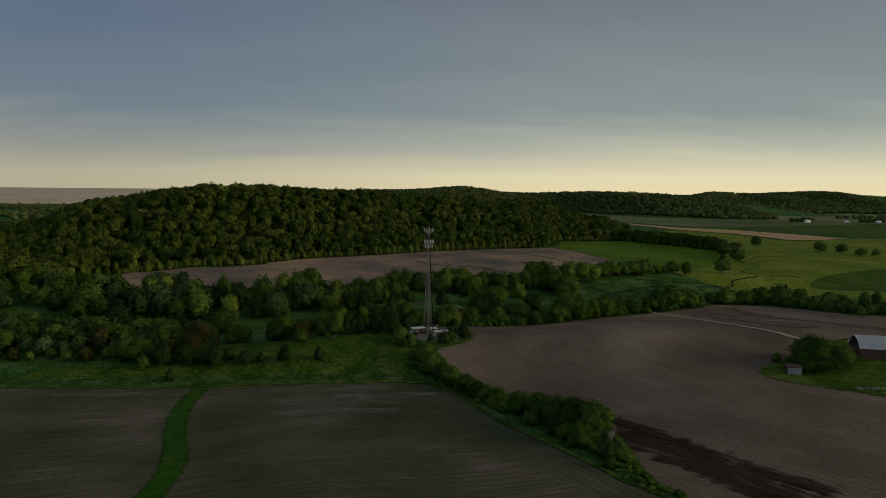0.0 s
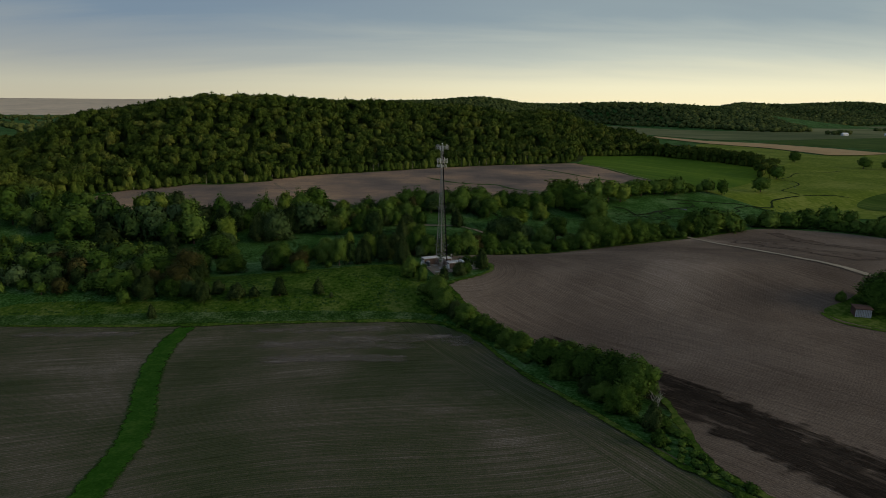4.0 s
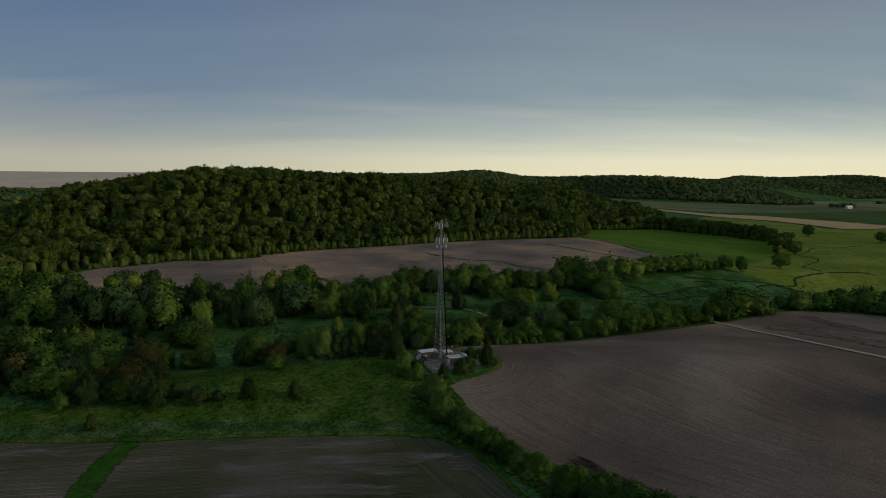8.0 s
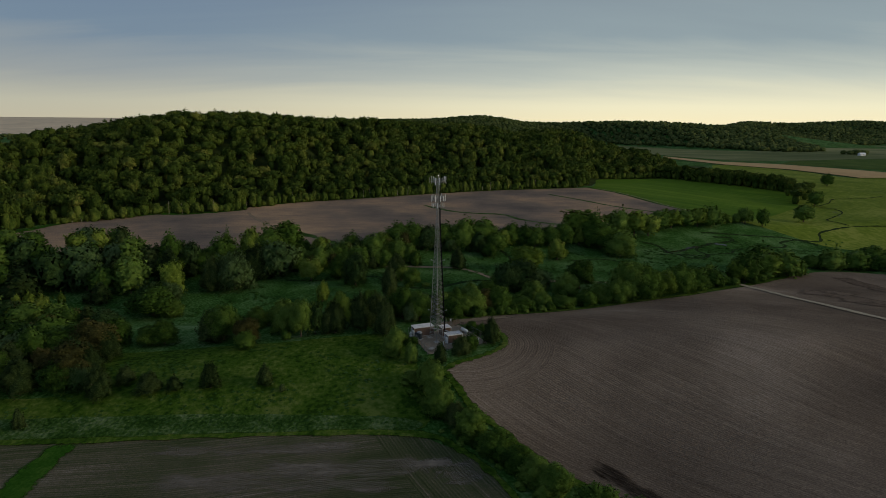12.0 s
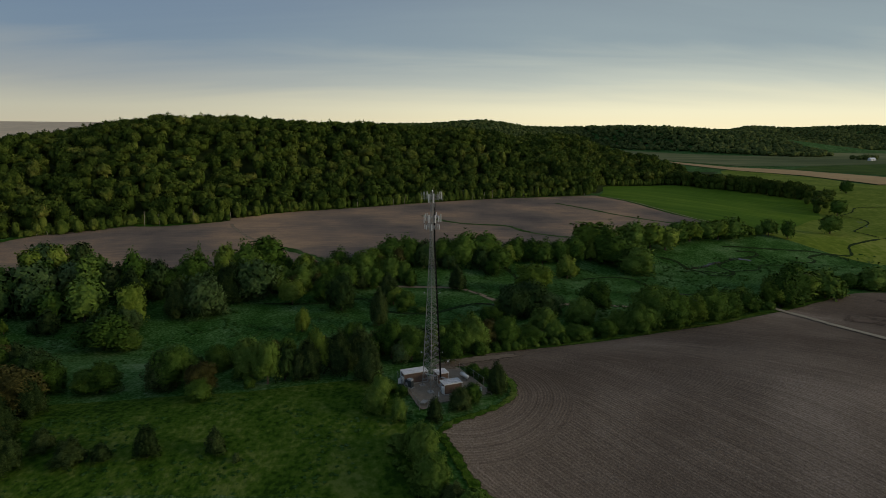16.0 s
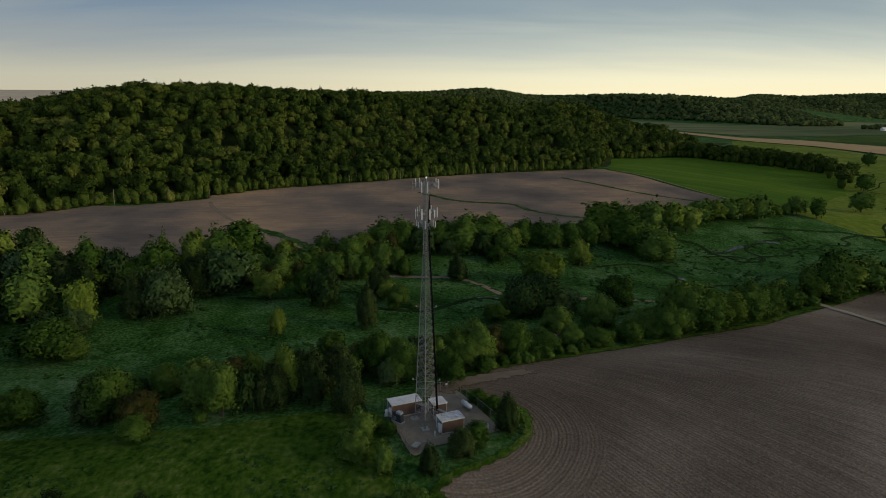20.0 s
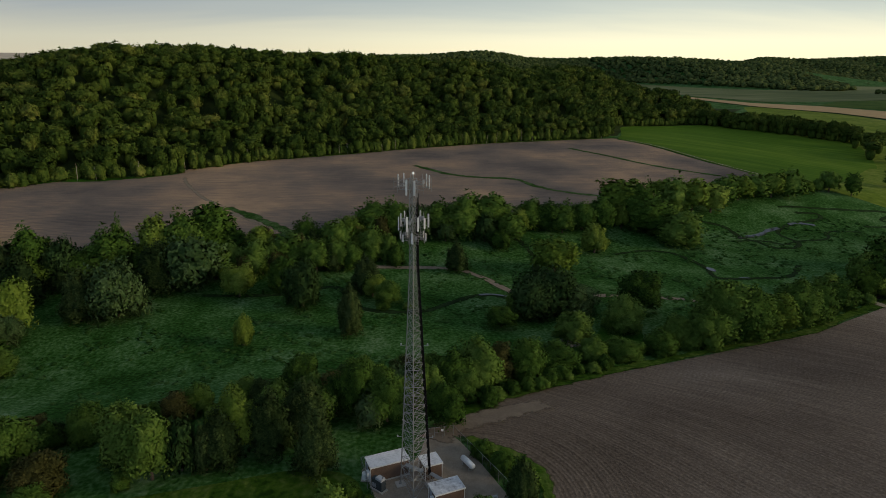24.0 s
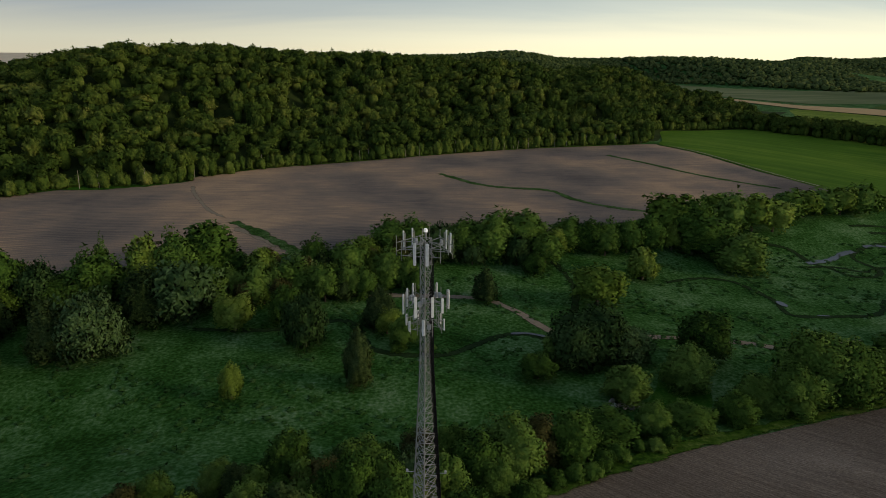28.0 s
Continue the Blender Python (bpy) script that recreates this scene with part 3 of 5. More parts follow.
drape("forest_floor", [(-560, 30), (-300, 62), (-264, 112), (-241, 192), (-190, 230), (-142, 256), (-136, 271), (-110, 297), (-62, 327), (0, 367), (60, 397), (136, 425), (150, 442), (166, 486), (200, 513), (260, 543), (300, 602), (400, 760), (-560, 760)], M_FOREST_SHADE, 0.1, "leafy floor of the hill woodland, coloured dark for the shade between the crowns", "forest floor")
drape("pasture", [(198, 262), (240, 300), (280, 345), (318, 424), (310, 470), (300, 545), (380, 700), (440, 820), (490, 690), (495, 570), (610, 605), (760, 640), (900, 600), (900, 180), (420, 150), (330, 190), (260, 215)], M_PASTURE, 0.12, "yellow-green grazed pasture", "pasture", round_off=True)
drape("field_sage", [(470, 1100), (420, 1400), (520, 1930), (640, 1520), (760, 1430), (900, 1470), (1010, 1600), (1150, 1850), (1400, 2060), (2400, 2100), (1900, 1500), (1300, 1250), (900, 1080), (640, 960), (520, 940)], M_SAGE, 0.5, "pale grey-green crop field below the far ridge", "field")
drape("field_dark", [(560, 860), (640, 950), (900, 1075), (1300, 1240), (1800, 1450), (1800, 900), (1200, 700), (900, 640), (680, 640)], M_DKFIELD, 0.4, "dark green crop field beyond the pasture", "field")
drape("field_round", [(333, 243), (338, 256), (356, 272), (381, 288), (416, 305), (455, 321), (560, 355), (560, 195), (430, 214), (383, 225), (345, 231)], M_DKFIELD, 0.3, "dark green field with a rounded end in the pasture", "field", round_off=True)
drape("meadow", [(-150, -49), (-89, -47), (-48, -44), (-6, -43), (-2, -30), (-6, -14), (-9, 2), (-19, 5), (-33, 1), (-49, -2), (-74, -1), (-102, -4), (-105, -18), (-96, -31), (-150, -34)], M_MEADOW, 0.08, "green meadow sloping up towards the mast", "meadow", 0.5, round_off=True)
drape("grass_verge", [(-300, -52), (-152, -49), (-89, -47), (-48, -44), (-8, -43), (-8, -38), (-50, -37), (-89, -39), (-152, -42), (-300, -44)], M_TALL, 0.16, "strip of tall pale grass along the stubble field", "grass", 0.5, round_off=True)
drape("farmyard", [(130, -44), (143, -36), (165, -22), (200, -15), (300, -20), (300, -110), (170, -80), (150, -66), (135, -55)], M_MEADOW, 0.2, "grassy farmyard round the barn", "farmyard", 0.4, round_off=True)
ribbon("grass_lane", [(-85, -46), (-84, -67), (-78, -90), (-69, -113), (-63, -131), (-61, -147), (-60, -160), (-62, -200)], 8.0, M_STRIP, 0.22, "green grass lane through the stubble field", "lane", 0.12)
ribbon("dirt_track", [(134, 110), (138, 103), (143, 85), (146, 55), (147, 25), (151, 1), (158, -13), (168, -25)], 4.0, M_PATH, 0.4, "pale dirt track across the tilled field", "track", 0.2)
for n, (pts, w) in enumerate((([(56, -88), (61, -97), (67, -110), (74, -122), (83, -136), (93, -148)], 11.0), ([(57, -98), (62, -114), (69, -130), (76, -143), (81, -152)], 22.0), ([(34, -54), (43, -69), (52, -82), (58, -92)], 6.0))):
    ribbon("wet_soil_%d" % (n + 1), pts, w, M_WET, 0.24 + 0.012 * n, "dark wet band of worked soil", "soil", 0.3, 40 + n)
for n, (pts, w) in enumerate((([(166, 92), (168, 62), (173, 30), (178, 0)], 22.0), ([(196, 120), (200, 80), (205, 30), (212, -20)], 12.0))):
    ribbon("damp_soil_%d" % (n + 1), pts, w, M_DAMP, 0.3, "darker damp band of tilled soil", "soil", 0.3, 60 + n)
M_ROAD = frayed(material("worn_asphalt", ramp3((0.16, 0.155, 0.15), 0.8, 1.2), scale=0.4, fine=4, bump=0.2), 0.8, 4.0, 0.4)
ribbon("farm_road", [(40, -204), (70, -184), (94, -173), (130, -163), (200, -152), (330, -142)], 6.0, M_ROAD, 0.25, "narrow grey farm road beside the tilled field", "road", 0.05, 67)
ribbon("field_margin_path", [(147, 417), (163, 382), (178, 324), (194, 277)], 1.3, M_PATH, 0.45, "pale bare margin between the tilled and the green field", "path", 0.3, 9)
ribbon("field_margin_grass", [(-246, 150), (-228, 198), (-200, 222), (-170, 236), (-146, 249)], 7.0, M_STRIP, 0.28, "strip of green grass below the woodland edge", "grass", 0.4, 12)
ribbon("pasture_ditch_1", [(296, 264), (312, 268), (329, 271), (342, 268)], 1.6, M_BANK_SHADE, 0.35, "winding ditch in the pasture, bank shadow put into its dark colour", "creek bank", 0.4, 13)
ribbon("pasture_ditch_2", [(322, 352), (345, 372), (365, 396), (400, 405), (433, 424)], 1.6, M_BANK_SHADE, 0.35, "winding ditch in the pasture, bank shadow put into its dark colour", "creek bank", 0.4, 14)
ribbon("pasture_ditch_3", [(296, 264), (290, 282), (306, 300), (326, 322), (331, 340), (322, 352)], 1.6, M_BANK_SHADE, 0.35, "winding ditch in the pasture, bank shadow put into its dark colour", "creek bank", 0.4, 15)
for n, (pts, w) in enumerate((([(-66, -51), (-40, -50), (-14, -49)], 5.0), ([(-40, -58), (-15, -57), (2, -56), (9, -64)], 9.0), ([(-62, -64), (-30, -63), (-4, -64)], 8.0), ([(-140, -57), (-115, -56), (-95, -55)], 6.0), ([(-56, -76), (-30, -74), (-6, -76)], 8.0))):
    ribbon("crop_residue_%d" % (n + 1), pts, w, M_RESIDUE, 0.2 + 0.008 * n, "pale streaks of crop residue on the stubble field", "soil", 0.5, 110 + n)
ribbon("waterway_strip", [(-14, 292), (-3, 279), (10, 265), (28, 259), (44, 256), (54, 238), (68, 225), (85, 217), (102, 213)], 4.6, M_VERGE, 0.24, "narrow grassed waterway across the tilled field", "grass", 0.4)
ribbon("terrace_strip", [(94, 366), (101, 356), (111, 342), (133, 308), (150, 289), (168, 272)], 4.6, M_VERGE, 0.24, "narrow grass strip across the tilled field", "grass", 0.3, 5)
ribbon("ditch_strip", [(-92, 187), (-79, 175), (-63, 158), (-50, 146)], 6.5, M_VERGE, 0.24, "green ditch cut into the tilled field", "grass", 0.4, 7)
ribbon("ditch_spoil", [(-88, 178), (-76, 167), (-62, 153)], 4.0, M_WORN, 0.22, "bare pale spoil beside the field ditch", "soil", 0.5, 8)
ribbon("field_track", [(-133, 246), (-127, 233), (-119, 220), (-107, 202), (-95, 190)], 2.2, M_WORN, 0.24, "faint wheel track down the tilled field", "track", 0.4, 10)
ribbon("valley_path", [(-45, 131), (-32, 130), (5, 132), (17, 124), (31, 105), (55, 106), (77, 104), (92, 100), (112, 108)], 3.0, M_WORN, 0.12, "worn earth path through the valley grass", "path", 0.3)
CREEK = [(-75, 103), (-51, 104), (-40, 109), (-32, 112), (-26, 105), (-23, 98), (-19, 93), (-10, 91), (-1, 92), (6, 98), (13, 104), (20, 106), (27, 103), (34, 106)]
ribbon("creek_bank", CREEK, 3.0, M_BANK_SHADE, 0.1, "overgrown bank of the winding creek, its shadow put into the dark colour", "creek bank", 0.3)
MEANDERS = (
    ([(33, 161), (36, 158), (39, 148), (39, 139), (36, 122), (34, 106)], 4.0),
    ([(70, 150), (84, 156), (95, 153), (100, 140), (101, 135), (101, 124), (115, 124), (128, 127), (138, 140)], 3.4),
    ([(120, 191), (130, 187), (133, 176), (137, 171), (140, 162), (148, 162), (154, 170), (153, 185), (166, 196), (182, 204), (184, 210), (171, 208)], 3.4),
    ([(125, 171), (139, 172), (147, 167), (155, 172), (170, 176), (178, 188), (196, 190)], 3.0),
    ([(166, 213), (176, 215), (192, 217), (211, 221), (229, 225), (243, 222), (245, 217)], 3.2),
    ([(200, 200), (214, 203), (220, 210), (219, 214), (235, 224), (253, 228), (262, 244), (280, 256), (296, 264)], 3.4),
)
for n, (pts, w) in enumerate(MEANDERS):
    ribbon("creek_channel_%d" % (n + 1), pts, 0.72 * w, M_BANK_SHADE, 0.12 + 0.01 * n, "sedge-lined creek channel, bank shadow put into its dark colour", "creek bank", 0.35, 20 + n)
for n, (pts, w) in enumerate((([(131, 175), (142, 180), (149, 186), (156, 190)], 2.4), ([(163, 195), (169, 197), (176, 196)], 1.8), ([(16, 105.5), (21, 106), (28, 103)], 1.2))):
    ribbon("creek_water_%d" % (n + 1), pts, w, M_WATER, 0.24, "open water of the winding creek", "water", 0.3, 80 + n)
for n, (x, y, a, b, turn) in enumerate([(102, 133, 4.8, 2.4, -80), (110, 124, 4.0, 0.7, -4), (-24, 98, 2.0, 1.0, 100), (314, 306, 5, 0.8, 50), (322, 326, 5, 0.8, 100)]):
    c, s = math.cos(radians(turn)), math.sin(radians(turn))
    drape("pool_%d" % (n + 1), [(x + 0.52 * (c * a * math.cos(w) - s * b * math.sin(w)), y + 0.52 * (s * a * math.cos(w) + c * b * math.sin(w))) for w in np.linspace(0, 2 * math.pi, 14)[:-1]], M_WATER, 0.26, "small pool of still water in the creek", "water", 0.2)
drape("mown_patch", [(42, 66), (48, 62), (57, 69), (60, 80), (58, 91), (52, 88), (48, 78)], M_LANE, 0.1, "patch of short green grass among the bushes", "grass", 0.5, round_off=True)
drape("far_lowland", [(-4400, 2300), (-1500, 2500), (-500, 2700), (-150, 4200), (-4400, 4200)], M_FARLAND_HAZE, 1.0, "lowland stretching to the horizon, distance haze put into its pale colour", "lowland")
drape("tan_field", [(442, 1083), (480, 897), (545, 838), (589, 709), (607, 600), (545, 570), (500, 566), (494, 706), (447, 815), (425, 1000)], M_TAN, 0.9, "pale tan field of ripe stubble", "field")
drape("compound_pad", [(-8.5, 5.5), (-7.0, 1.0), (-2.4, -10.5), (1, -8.5), (5, -7), (14.2, -3), (13.6, 0.5), (6, 15), (1.5, 14), (-0.5, 7.5)], M_GRAVEL, 0.25, "gravel yard of the mast compound", "yard", 0.2, round_off=True)
M_EARTH = frayed(material("bare_trodden_earth", ramp3((0.21, 0.165, 0.12), 0.7, 1.3), scale=0.3, fine=2.5, bump=0.4), 0.35, 2.0, 2.2)
ribbon("access_track", [(2.5, 13), (4, 16), (8, 19.5), (16, 24), (26, 30)], 7.0, M_EARTH, 0.3, "bare earth track from the compound gate to the field", "track", 0.2, 70)
M_MARGIN = frayed(M_MEADOW.copy(), 0.8, 2.2)
M_MARGIN.name = "ragged_grass_margin"
MARGINS = (
    ([(2, 22), (8, 25), (18, 34), (30, 42.5), (46, 53), (63, 60), (81, 66), (104, 74), (122, 87), (152, 106), (181, 126)], 4.4),
    ([(8, 14.5), (12, 12), (17, 9), (20, 5), (20.4, -1), (18.8, -6.5), (12, -12), (5.5, -15.6), (2, -19.6), (4, -23)], 2.4),
    ([(2, -19.6), (4, -23), (7, -29), (10, -35), (17, -44), (26, -58), (38, -73), (48, -89), (54, -105), (53, -122), (52, -138), (57, -149), (62, -158), (67, -163.5), (76, -164.5)], 2.6),
    ([(-150, -50), (-89, -48), (-48, -45), (-6, -44), (6, -50), (14, -62), (22, -84), (33, -108), (41, -127), (47, -140), (56, -152), (60, -161)], 2.4),
    ([(-170, 115), (-120, 124), (-70, 144), (-20, 159), (36, 181), (100, 214), (150, 239)], 4.0),
    ([(-136, 269), (-110, 294), (-62, 323), (0, 363), (56, 391), (136, 420)], 4.0),
    ([(128, -44), (132, -55), (150, -68), (172, -82)], 2.2),
)
for n, (pts, w) in enumerate(MARGINS):
    ribbon("field_margin_%d" % (n + 1), pts, w, M_MARGIN, 0.32, "ragged grass margin along the field", "grass", 0.4, 90 + n)

# ---- lattice mast ----
mast = empty("lattice_tower", pose(0, 0, 0), label="tall three-legged galvanised steel lattice mast with white panel antennas", category="tower")
TOP = 48.95


def side(z):
    """The width of a face of the mast."""
    return 4.7 - 3.7 * min(z, 38.0) / 38.0


def leg_at(k, z):
    r = side(z) / math.sqrt(3)
    a = radians(-92 + 120 * k)
    return Vector((r * math.cos(a), r * math.sin(a), z))


LEVELS = [0.3]
while LEVELS[-1] < TOP - 1.2:
    LEVELS.append(LEVELS[-1] + 0.66 + 0.27 * side(LEVELS[-1]) ** 0.9)
LEVELS[-1] = TOP
for k in range(3):
    bm = bmesh.new()
    for z0, z1 in zip((0.2, 12, 24, 37), (12, 24, 37, TOP)):
        tube(bm, leg_at(k, z0), leg_at(k, z1), 0.1 - 0.0011 * z0, 0.1 - 0.0011 * z1, 8)
        tube(bm, leg_at(k, z0) - Vector((0, 0, 0.04)), leg_at(k, z0) + Vector((0, 0, 0.04)), 0.19, 0.19, 8)
    part("leg", bm, M_STEEL, mast)
    p = leg_at(k, 0)
    foot = empty("leg_footing", pose(p.x, p.y, 0), label="square concrete footing under a mast leg", category="footing", group="mast footings")
    bm = box(bmesh.new(), (1.5, 1.5, 0.5), (0, 0, 0.2), pose(0, 0, 0, 0, 0, 22), 0.04)
    part("block", bm, M_CONCRETE, foot)
    bm = tube(bmesh.new(), (0, 0, 0.44), (0, 0, 0.62), 0.28, 0.24, 10)
    part("base_plate", bm, M_STEEL, foot)
for n, (z0, z1) in enumerate(zip(LEVELS, LEVELS[1:])):
    for k in range(3):
        a, b = (k, (k + 1) % 3) if n % 2 else ((k + 1) % 3, k)
        part("brace", tube(bmesh.new(), leg_at(a, z0), leg_at(b, z1), 0.034, seg=4), M_STEEL, mast)
        part("brace", tube(bmesh.new(), leg_at(b, z0), leg_at(a, z1), 0.03, seg=4), M_STEEL, mast)
        part("strut", tube(bmesh.new(), leg_at(a, z1), leg_at(b, z1), 0.03, seg=4), M_STEEL, mast)
# feed lines on the inside of the east leg
run = part("cable_ladder", box(bmesh.new(), (0.06, 0.3, 0.06), (0, 0, 1)), M_STEEL, mast)
bm = bmesh.new()
for z in np.arange(2.5, 47, 1.1):
    p = leg_at(1, z)
    box(bm, (0.5, 0.05, 0.05), (p.x - 0.03, p.y - 0.11, z))
run.data = finish("cable_ladder", bm, M_STEEL)
for k in range(8):
    p, q = leg_at(1, 2.3), leg_at(1, 37)
    o = Vector((0.16 - 0.085 * (k % 5), -0.17 + 0.1 * (k // 5), 0))
    bm = tube(bmesh.new(), p + o, q + o, 0.045, 0.042, 5)
    tube(bm, q + o, leg_at(1, 47.0 - 0.6 * k) + o, 0.042, 0.04, 5)
    part("feed_cable", bm, M_CABLE, mast)
for k in (0, 2):
    bm = bmesh.new()
    for z in np.arange(3, 48, 0.9):
        p = leg_at(k, z)
        tube(bm, p, p * 1.0 + Vector((math.cos(radians(-92 + 120 * k)), math.sin(radians(-92 + 120 * k)), 0)) * 0.28, 0.018, seg=4)
    tagged(part("climbing_pegs", bm, M_STEEL, mast), kind="stuff")
for z in (9.0, 24.5):
    for k in (1, 2):
        p = leg_at(k, z)
        o = Vector((0.75 if k == 1 else -0.75, -0.1, 0.05))
        bm = tube(bmesh.new(), p, p + o, 0.03, seg=5)
        box(bm, (0.22, 0.22, 0.3), p + o + Vector((0, 0, 0.15)), bevel=0.03)
        part("side_light", bm, M_RADIO, mast)


def antenna(m, w, d, h, parent):
    bm = box(bmesh.new(), (w, d, h), (0, 0, 0), m, 0.035)
    a = part("panel_antenna", bm, M_PANEL, parent, "white upright panel antenna")
    bm = bmesh.new()
    for z in (-h * 0.35, h * 0.35):
        box(bm, (0.08, 0.16, 0.1), (0, d / 2 + 0.07, z), m)
    part("bracket", bm, M_STEEL, a)


def sector_mount(z, reach, width, aim, panels, rows, pipe_len, radios=()):
    """One face of an antenna platform: two rails with upright pipes, panels on some of them, and stand-off arms back to the mast."""
    m = pose(0, 0, z, 0, 0, aim) @ pose(0, -reach, 0)
    inner = side(z) / math.sqrt(3) * 0.6
    for dz in rows:
        part("mount_rail", tube(bmesh.new(), m @ Vector((-width / 2, 0, dz)), m @ Vector((width / 2, 0, dz)), 0.038, seg=6), M_STEEL, mast)
        for sx in (-0.33, 0.33):
            part("stand_off_arm", tube(bmesh.new(), m @ Vector((sx * width, 0, dz)), m @ Vector((sx * 0.5, reach - inner, dz)), 0.035, seg=5), M_STEEL, mast)
    bm = bmesh.new()
    for sx in (-0.33, 0.33):
        tube(bm, m @ Vector((sx * width, 0, rows[0])), m @ Vector((sx * 0.5, reach - inner, rows[-1])), 0.03, seg=4)
    part("diagonal_stay", bm, M_STEEL, mast)
    for x in (-0.47, -0.16, 0.16, 0.47):
        part("mount_pipe", tube(bmesh.new(), m @ Vector((x * width, -0.07, -pipe_len / 2)), m @ Vector((x * width, -0.07, pipe_len / 2)), 0.035, seg=6), M_STEEL, mast)
    for x, w, h, dz in panels:
        antenna(m @ pose(x * width, -0.28, dz), w * 0.85, 0.12, h * 0.95, mast)
    for x, dz in radios:
        part("radio_unit", box(bmesh.new(), (0.34, 0.2, 0.5), (x * width, 0.16, dz), m, 0.03), M_RADIO, mast, "pale grey radio unit")


sector_mount(48.3, 1.85, 3.6, -8, [(-0.14, 0.3, 2.1, -0.2), (0.16, 0.3, 2.1, -0.2)], (-0.45, 0.3), 1.8)
sector_mount(48.3, 1.85, 3.6, 112, [(-0.14, 0.26, 1.9, 0.2), (0.16, 0.22, 1.9, 0.2)], (-0.45, 0.3), 1.8, [(0.16, 0)])
sector_mount(48.3, 1.85, 3.6, 232, [(-0.16, 0.2, 1.9, 0.2), (0.16, 0.2, 1.9, 0.2)], (-0.45, 0.3), 1.8, [(-0.16, 0)])
sector_mount(43.1, 1.4, 2.55, 14, [(-0.47, 0.3, 2.1, 0.1), (0.12, 0.3, 2.0, 0.0), (0.47, 0.26, 1.5, 0.1)], (-0.55, 0.4), 2.2, [(-0.16, 0.5), (-0.3, 0.2)])
sector_mount(43.1, 1.4, 2.55, 134, [(-0.47, 0.28, 2.0, 0.1), (0.16, 0.26, 1.6, 0.5), (0.47, 0.28, 2.0, 0.1)], (-0.55, 0.4), 2.2, [(0.0, 0.3), (-0.2, 0.4)])
sector_mount(43.1, 1.4, 2.55, 254, [(-0.47, 0.28, 2.1, 0.1), (0.1, 0.26, 1.9, 0.2), (0.47, 0.28, 2.0, -0.1)], (-0.55, 0.4), 2.2, [(0.2, 0.3), (-0.1, 0.0)])
sector_mount(41.1, 1.2, 2.2, -14, [(-0.47, 0.22, 1.1, 0.0), (0.12, 0.34, 1.6, 0.0)], (-0.4, 0.3), 1.7, [(0.3, 0)])
sector_mount(41.1, 1.2, 2.2, 106, [(-0.47, 0.24, 1.2, 0.0), (0.16, 0.22, 1.1, 0.0)], (-0.4, 0.3), 1.7)
sector_mount(41.1, 1.2, 2.2, 226, [(-0.16, 0.24, 1.2, 0.0), (0.47, 0.24, 1.2, 0.0)], (-0.4, 0.3), 1.7, [(0.2, 0.2)])
beacon = part("beacon", tube(bmesh.new(), (0, 0, TOP), (0, 0, TOP + 0.6), 0.09, seg=8), M_STEEL, mast)
bm = tube(bmesh.new(), (0, 0, TOP + 0.6), (0, 0, TOP + 0.68), 0.17, 0.17, 12)
tube(bm, (0, 0, TOP + 0.68), (0, 0, TOP + 0.9), 0.18, 0.15, 12)
part("lamp_dome", bm, M_LAMP, beacon, "lit white strobe lamp")
part("lightning_rod", tube(bmesh.new(), (0.3, 0.1, TOP), (0.3, 0.1, TOP + 1.7), 0.02, 0.01, 5), M_STEEL, mast)


# ---- mast compound ----
GZ = 0.25
TURN = 23.0


def shelter(x, y, length, depth, tall, roof_mat, label, units, door_side):
    """An equipment hut; x, y is its near corner, and it runs along TURN."""
    s = empty("equipment_shelter", pose(x, y, GZ, 0, 0, TURN), label=label, category="shelter", group="equipment shelters")
    part("plinth", box(bmesh.new(), (length + 0.16, depth + 0.16, 0.22), (length / 2, depth / 2, 0.1)), M_CONCRETE, s)
    part("wall", box(bmesh.new(), (length, depth, tall - 0.3), (length / 2, depth / 2, 0.21 + (tall - 0.3) / 2), bevel=0.03), M_WALL, s)
    roof = part("roof", box(bmesh.new(), (length + 0.26, depth + 0.26, 0.18), (length / 2, depth / 2, tall), bevel=0.04), roof_mat, s, "flat white membrane roof")
    bm = bmesh.new()
    for yy in (-0.12, depth + 0.12):
        box(bm, (length + 0.3, 0.05, 0.24), (length / 2, yy, tall))
    for xx in (-0.12, length + 0.12):
        box(bm, (0.05, depth + 0.2, 0.24), (xx, depth / 2, tall))
    part("roof_edge", bm, M_WHITE, roof)
    for xx, yy in ((-0.035, 0.06), (length + 0.035, 0.06), (-0.035, depth - 0.06), (length + 0.035, depth - 0.06)):
        part("corner_trim", box(bmesh.new(), (0.08, 0.12, tall - 0.3), (xx, yy, 0.22 + (tall - 0.3) / 2)), M_WHITE, s)
    dx = -0.03 if door_side < 0 else length + 0.03
    d = part("door", box(bmesh.new(), (0.07, 0.95, 2.05), (dx, depth * 0.68, 1.27), bevel=0.02), M_SHED, s, "grey steel door")
    part("door_handle", box(bmesh.new(), (0.07, 0.14, 0.05), (dx + 0.06 * door_side, depth * 0.68 - 0.35, 1.2)), M_STEEL, d)
    for k in range(units):
        u = part("cooling_unit", box(bmesh.new(), (0.5, 0.85, 1.75), (-0.28, 0.6 + 1.0 * k, 1.2), bevel=0.04), M_WHITE, s, "pale wall-mounted cooling unit")
        bm = bmesh.new()
        for j in range(6):
            box(bm, (0.03, 0.7, 0.05), (-0.54, 0.6 + 1.0 * k, 0.55 + 0.11 * j))
        part("louvre", bm, M_RADIO, u)
    return s


shelter(-6.9, 1.4, 6.3, 2.9, 2.9, M_ROOFW, "long brown equipment shelter with a clean white roof", 1, -1)
